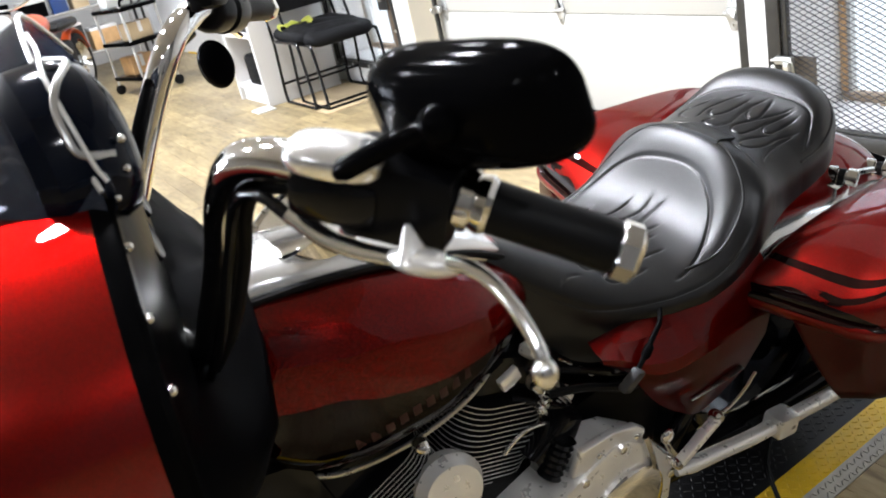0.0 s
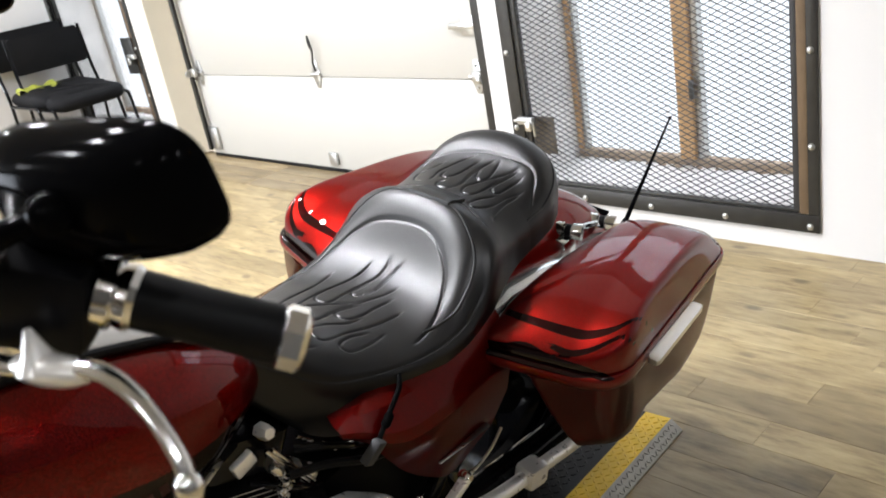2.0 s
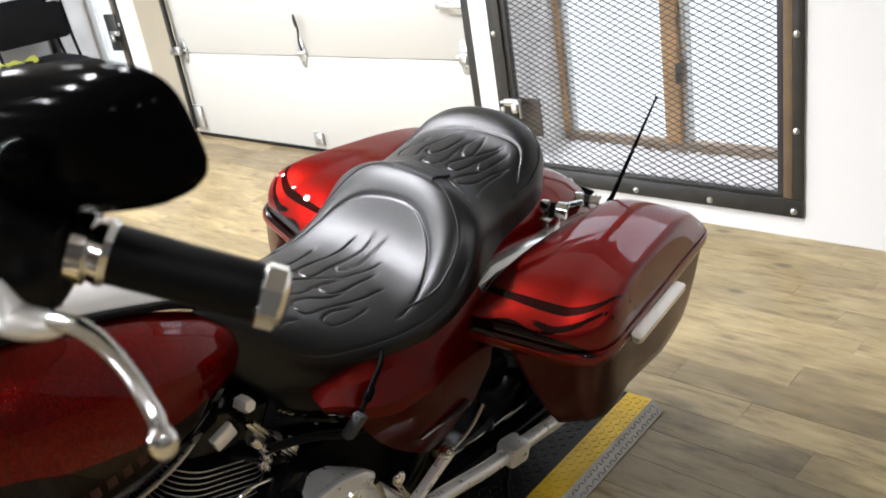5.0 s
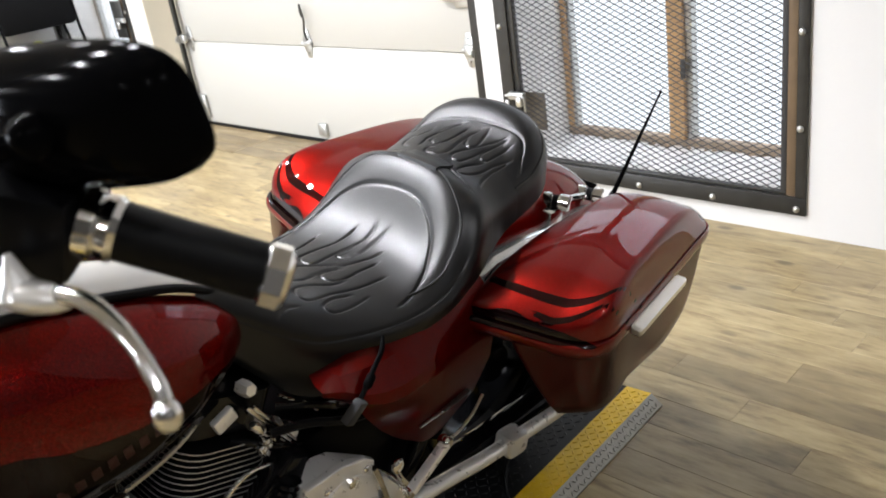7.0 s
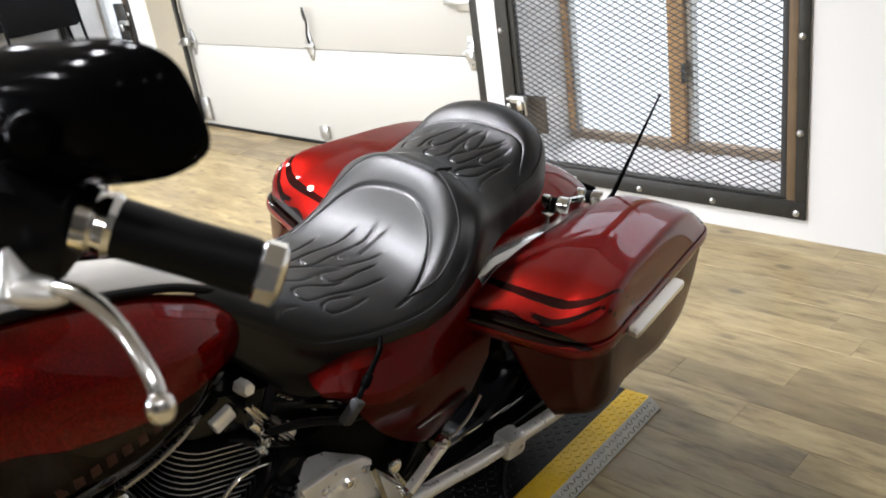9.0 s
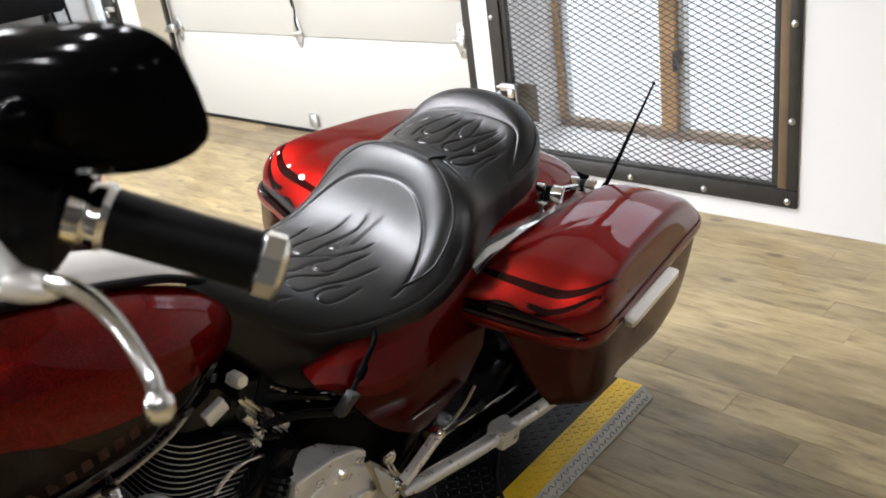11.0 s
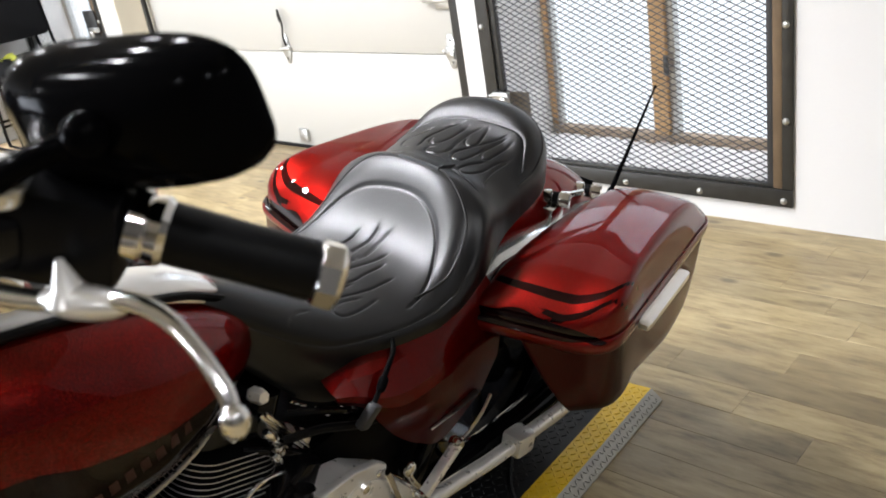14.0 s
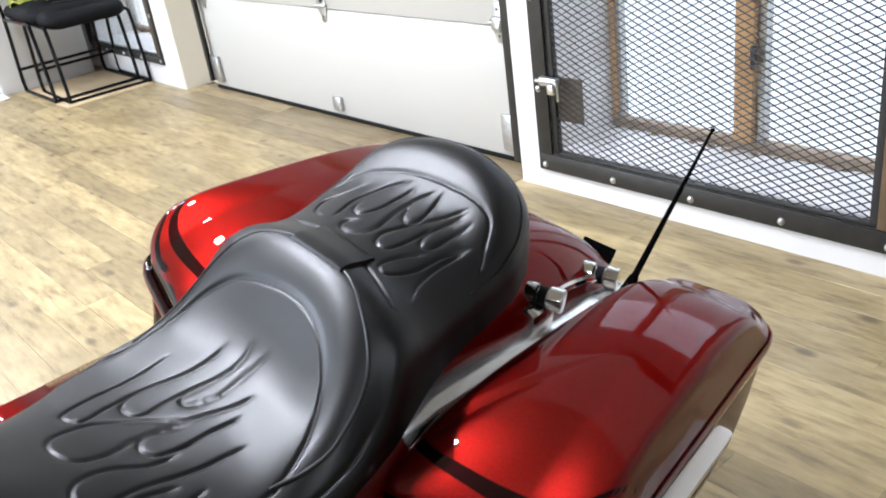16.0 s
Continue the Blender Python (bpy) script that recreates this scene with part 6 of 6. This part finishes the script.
# -- far corner: a parked motorcycle, a tool cart, shelving
def far_bike(m, tank_mat, label):
    r = root("parked_motorcycle", m, label, "motorcycle", "parked motorcycles")
    for y in (-0.75, 0.75):
        w = part("wheel", lathe(B(), [(0, 0.22), (0.5, 0.20), (1, 0.22)], (-0.05, y, 0.31), (0.05, y, 0.31), 28, False), CHROME, r)
        part("tyre", lathe(B(), [(0, 0.23), (0.1, 0.30), (0.5, 0.315), (0.9, 0.30), (1, 0.23)], (-0.06, y, 0.315), (0.06, y, 0.315), 32, False), RUBBER, w)
        part("fender", tube(B(), [(0, y - 0.30, 0.42), (0, y - 0.18, 0.60), (0, y, 0.66), (0, y + 0.18, 0.60), (0, y + 0.30, 0.42)], 0.055, 10, flat=0.4), tank_mat, r)
    part("engine_block", bx((-0.2, -0.25, 0.2), (0.2, 0.25, 0.62), 0.06), ENGINE, r)
    t = ball(B(), (0, -0.18, 0.82), (0.15, 0.30, 0.13))
    part("fuel_tank", t, tank_mat, r)
    part("seat", bx((-0.14, 0.12, 0.70), (0.14, 0.75, 0.80), 0.05), LEATHER, r)
    h = part("head_lamp", lathe(B(), [(0, 0.04), (0.5, 0.09), (0.95, 0.095), (1, 0.08)], (0, -0.58, 0.93), (0, -0.74, 0.93), 24), CHROME, r)
    part("lens", lathe(B(), [(0, 0.08), (1, 0.06)], (0, -0.74, 0.93), (0, -0.75, 0.93), 24), DIAL, h)
    part("handlebar", tube(B(), [(-0.42, -0.30, 1.10), (-0.30, -0.42, 1.14), (-0.10, -0.52, 1.05), (0.10, -0.52, 1.05), (0.30, -0.42, 1.14), (0.42, -0.30, 1.10)], 0.014, 8), CHROME, r)
    for s in (-1, 1):
        part("fork_leg", tube(B(), [(s * 0.09, -0.52, 1.0), (s * 0.09, -0.75, 0.31)], 0.022, 8, 2), CHROME, r)
        part("grip", tube(B(), [(s * 0.40, -0.32, 1.105), (s * 0.46, -0.26, 1.085)], 0.02, 8, 2), RUBBER, r)
    part("side_stand", tube(B(), [(0.10, 0.0, 0.2), (0.22, 0.0, 0.01)], 0.012, 8, 2), CHROME, r)
    return r


far_bike(Matrix.Translation((-9.7, 1.0, 0)) @ pose(0, 0, 0, 0, 0, 62), ORANGE, "orange motorcycle with a round chrome head lamp")
far_bike(Matrix.Translation((-9.0, 0.25, 0)) @ pose(0, 0, 0, 0, 0, 70), BLUE, "dark blue motorcycle parked on the shop floor")

cart = root("tool_cart", Matrix.Translation((-9.0, 1.72, 0)) @ pose(0, 0, 0, 0, 0, 15), "black wheeled tool cart loaded with boxes", "cart")
for z in (0.14, 0.48, 0.80):
    part("tray", bx((-0.30, -0.20, z), (0.30, 0.20, z + 0.04), 0.01), MATT, cart)
for x in (-0.28, 0.28):
    for y in (-0.18, 0.18):
        part("post", tube(B(), [(x, y, 0.08), (x, y, 0.86)], 0.014, 8, 2), ZINC, cart)
        cs = part("caster", lathe(B(), [(0, 0.04), (0.2, 0.05), (0.8, 0.05), (1, 0.04)], (x - 0.015, y, 0.05), (x + 0.015, y, 0.05), 16), RUBBER, cart)
part("push_bar", tube(B(), [(0.30, -0.18, 0.86), (0.42, -0.18, 0.92), (0.42, 0.18, 0.92), (0.30, 0.18, 0.86)], 0.014, 8), MATT, cart)
for x, z, s, m_ in ((-0.1, 0.18, 0.22, OAK), (0.1, 0.52, 0.2, TAN), (-0.16, 0.84, 0.16, DIAL)):
    b_ = root("carton", cart.matrix_world @ Matrix.Translation((x, 0, z + 0.001)), "small cardboard carton on the tool cart", "carton", "cartons on the cart")
    part("body", bx((-s / 2, -0.12, 0), (s / 2, 0.12, s * 0.8), 0.004), m_, b_)
    part("tape", bx((-s / 2 - 0.001, -0.02, s * 0.3), (s / 2 + 0.001, 0.02, s * 0.8 + 0.001)), WHITE, b_)
rack = root("storage_rack", Matrix.Translation((-11.3, 0.4, 0)), "steel storage rack with mixed boxes", "rack")
for z in (0.3, 0.8, 1.3, 1.8):
    part("shelf", bx((0, -1.2, z), (0.45, 1.9, z + 0.03), 0.003), ZINC, rack)
for y in (-1.18, 0.35, 1.88):
    for x in (0.01, 0.44):
        part("upright", bx((x - 0.015, y - 0.015, 0), (x + 0.015, y + 0.015, 2.0), 0.002), STEEL, rack)
rr_ = random.Random(3)
for z in (0.33, 0.83, 1.33):
    y = -0.72
    while y < 1.8:
        w_, h_ = rr_.uniform(0.16, 0.34), rr_.uniform(0.14, 0.38)
        b_ = root("stored_box", Matrix.Translation((-11.25, y, z + 0.001)), "assorted shop box on a rack", "box", "boxes on the rack")
        part("body", bx((0, 0, 0), (0.36, w_, h_), 0.006), rr_.choice([TAN, OAK, WHITE, BLUE, MATT, STEEL]), b_)
        part("lid", bx((-0.003, -0.003, h_ - 0.03), (0.363, w_ + 0.003, h_ + 0.004), 0.003), rr_.choice([TAN, WHITE, MATT]), b_)
        y += w_ + rr_.uniform(0.02, 0.14)
slab("wall_skirting_far", (-11.0, WY - 0.015, 0), (-7.1, WY - 0.002, 0.018), YELLOW, label="yellow painted skirting line", category="skirting")

# -- lift platform under the motorcycle
PL = Matrix.Translation((-0.795, 1.126, 0)) @ pose(0, 0, 0, 0, 0, 3.6)
plat = root("lift_platform", PL, "low steel platform with black and yellow tread plate", "platform")
YR, YF = 0.475, -2.6
part("deck", bx((-0.56, YF, 0.0), (-0.068, YR, 0.029)), DECK, plat, "black tread plate deck", False)
part("edge_strip", bx((-0.068, YF, 0.0), (0.0, YR, 0.0295)), YELLOW, plat, "yellow painted edge strip", False)
part("edge_strip", bx((-0.63, YF, 0.0), (-0.56, YR, 0.0295)), YELLOW, plat, "yellow painted edge strip", False)
bm = prism(B(), [(0.0, 0.0295), (0.0, 0.0), (0.028, 0.0), (0.028, 0.004)], YF, YR, 1)
part("side_ramp", bm, TREAD, plat, "bare tread plate side", False)


def treads(name, x0, x1, y0, y1, plane, material, p=0.026):
    """Raised lozenges, alternately turned."""
    verts, faces = [], []
    g = p / 0.026
    for j in range(int((y1 - y0) / p)):
        for i in range(max(1, int((x1 - x0) / p))):
            x, y = x0 + (i + 0.5) * p, y0 + (j + 0.5) * p
            a = radians(45 if (i + j) % 2 else -45)
            d, s = Vector((math.cos(a), math.sin(a))), Vector((-math.sin(a), math.cos(a)))
            k = len(verts)
            for du, dv, h in ((-0.012, 0, 0), (0, -0.0042, 0), (0.012, 0, 0), (0, 0.0042, 0), (-0.006, 0, 0.0018), (0.006, 0, 0.0018)):
                q = Vector((x, y)) + (d * du + s * dv) * g
                verts.append(plane(q.x, q.y, h))
            faces += [(k, k + 1, k + 4), (k + 1, k + 5, k + 4), (k + 1, k + 2, k + 5), (k + 2, k + 3, k + 5), (k + 3, k + 4, k + 5), (k + 3, k, k + 4)]
    me = bpy.data.meshes.new(name)
    me.from_pydata(verts, [], faces)
    me.materials.append(material)
    ob = new(name, me)
    ob.parent = plat
    return tagged(ob, kind="stuff")


treads("yellow_treads", -0.066, 0.0, -1.2, YR, lambda x, y, h: (x, y, 0.0296 + h), YELLOW, 0.0165)
treads("deck_treads", -0.555, -0.07, -1.2, YR, lambda x, y, h: (x, y, 0.0291 + h), DECK, 0.018)
treads("side_treads", 0.002, 0.028, -1.2, YR, lambda x, y, h: (x + h * 0.6, y, 0.0296 - 0.0255 * x / 0.028 + h * 0.8), TREAD, 0.0128)
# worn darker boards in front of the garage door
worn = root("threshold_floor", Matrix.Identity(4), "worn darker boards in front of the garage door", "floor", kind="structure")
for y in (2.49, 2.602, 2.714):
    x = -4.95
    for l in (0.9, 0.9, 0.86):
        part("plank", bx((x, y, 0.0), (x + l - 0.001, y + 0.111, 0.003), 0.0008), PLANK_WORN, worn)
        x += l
cord = tagged(link("cord", tube(B(), [(-0.72, 0.98, 0.012), (-0.80, 1.04, 0.036), (-0.90, 1.12, 0.036), (-1.0, 1.25, 0.036), (-1.12, 1.3, 0.036)], 0.005, 8), RUBBER), "black cord across the platform edge", "cord")


# ---- floor planks: long boards along the wall, each a piece of its own near the camera ----
PW, PLEN = 0.108, 0.92


def plank_mesh(l):
    bm = bx((0, 0.0003, -0.006), (l - 0.0006, PW - 0.0003, 0.0))
    top = [e for e in bm.edges if all(v.co.z > -0.001 for v in e.verts)]
    bmesh.ops.bevel(bm, geom=top, offset=0.0004, segments=1, affect="EDGES")
    me = bpy.data.meshes.new("plank")
    bm.to_mesh(me)
    bm.free()
    me.materials.append(PLANK)
    return me


shared = plank_mesh(PLEN)
rest_v, rest_f = [], []
rng = random.Random(5)
rows = int((WY + 0.13 - Y0) / PW)
count = 0
for j in range(rows):
    y = WY + 0.12 - (j + 1) * PW
    x = X0 + rng.random() * PLEN - PLEN
    while x < X1:
        near = -6.4 < x < 0.6 and y > 0.7 or (-4.5 < x < 1.0 and y > -0.4)
        if near and count < 298 and x + PLEN < X1:
            ob = new("plank", shared)
            ob.parent = floor
            ob.location = (x, y, 0)
            count += 1
        else:
            a, b = max(x, X0), min(x + PLEN - 0.0006, X1)
            if b > a:
                k = len(rest_v)
                rest_v += [(a, y + 0.0004, 0), (b, y + 0.0004, 0), (b, y + PW - 0.0004, 0), (a, y + PW - 0.0004, 0), (a, y + 0.0004, -0.006), (b, y + 0.0004, -0.006), (b, y + PW - 0.0004, -0.006), (a, y + PW - 0.0004, -0.006)]
                rest_f += [(k, k + 1, k + 2, k + 3), (k, k + 4, k + 5, k + 1), (k + 1, k + 5, k + 6, k + 2), (k + 2, k + 6, k + 7, k + 3), (k + 3, k + 7, k + 4, k)]
        x += PLEN
me = bpy.data.meshes.new("far_planks")
me.from_pydata(rest_v, [], rest_f)
me.materials.append(PLANK)
far = new("far_planks", me)
far.parent = floor
tagged(far, kind="stuff")
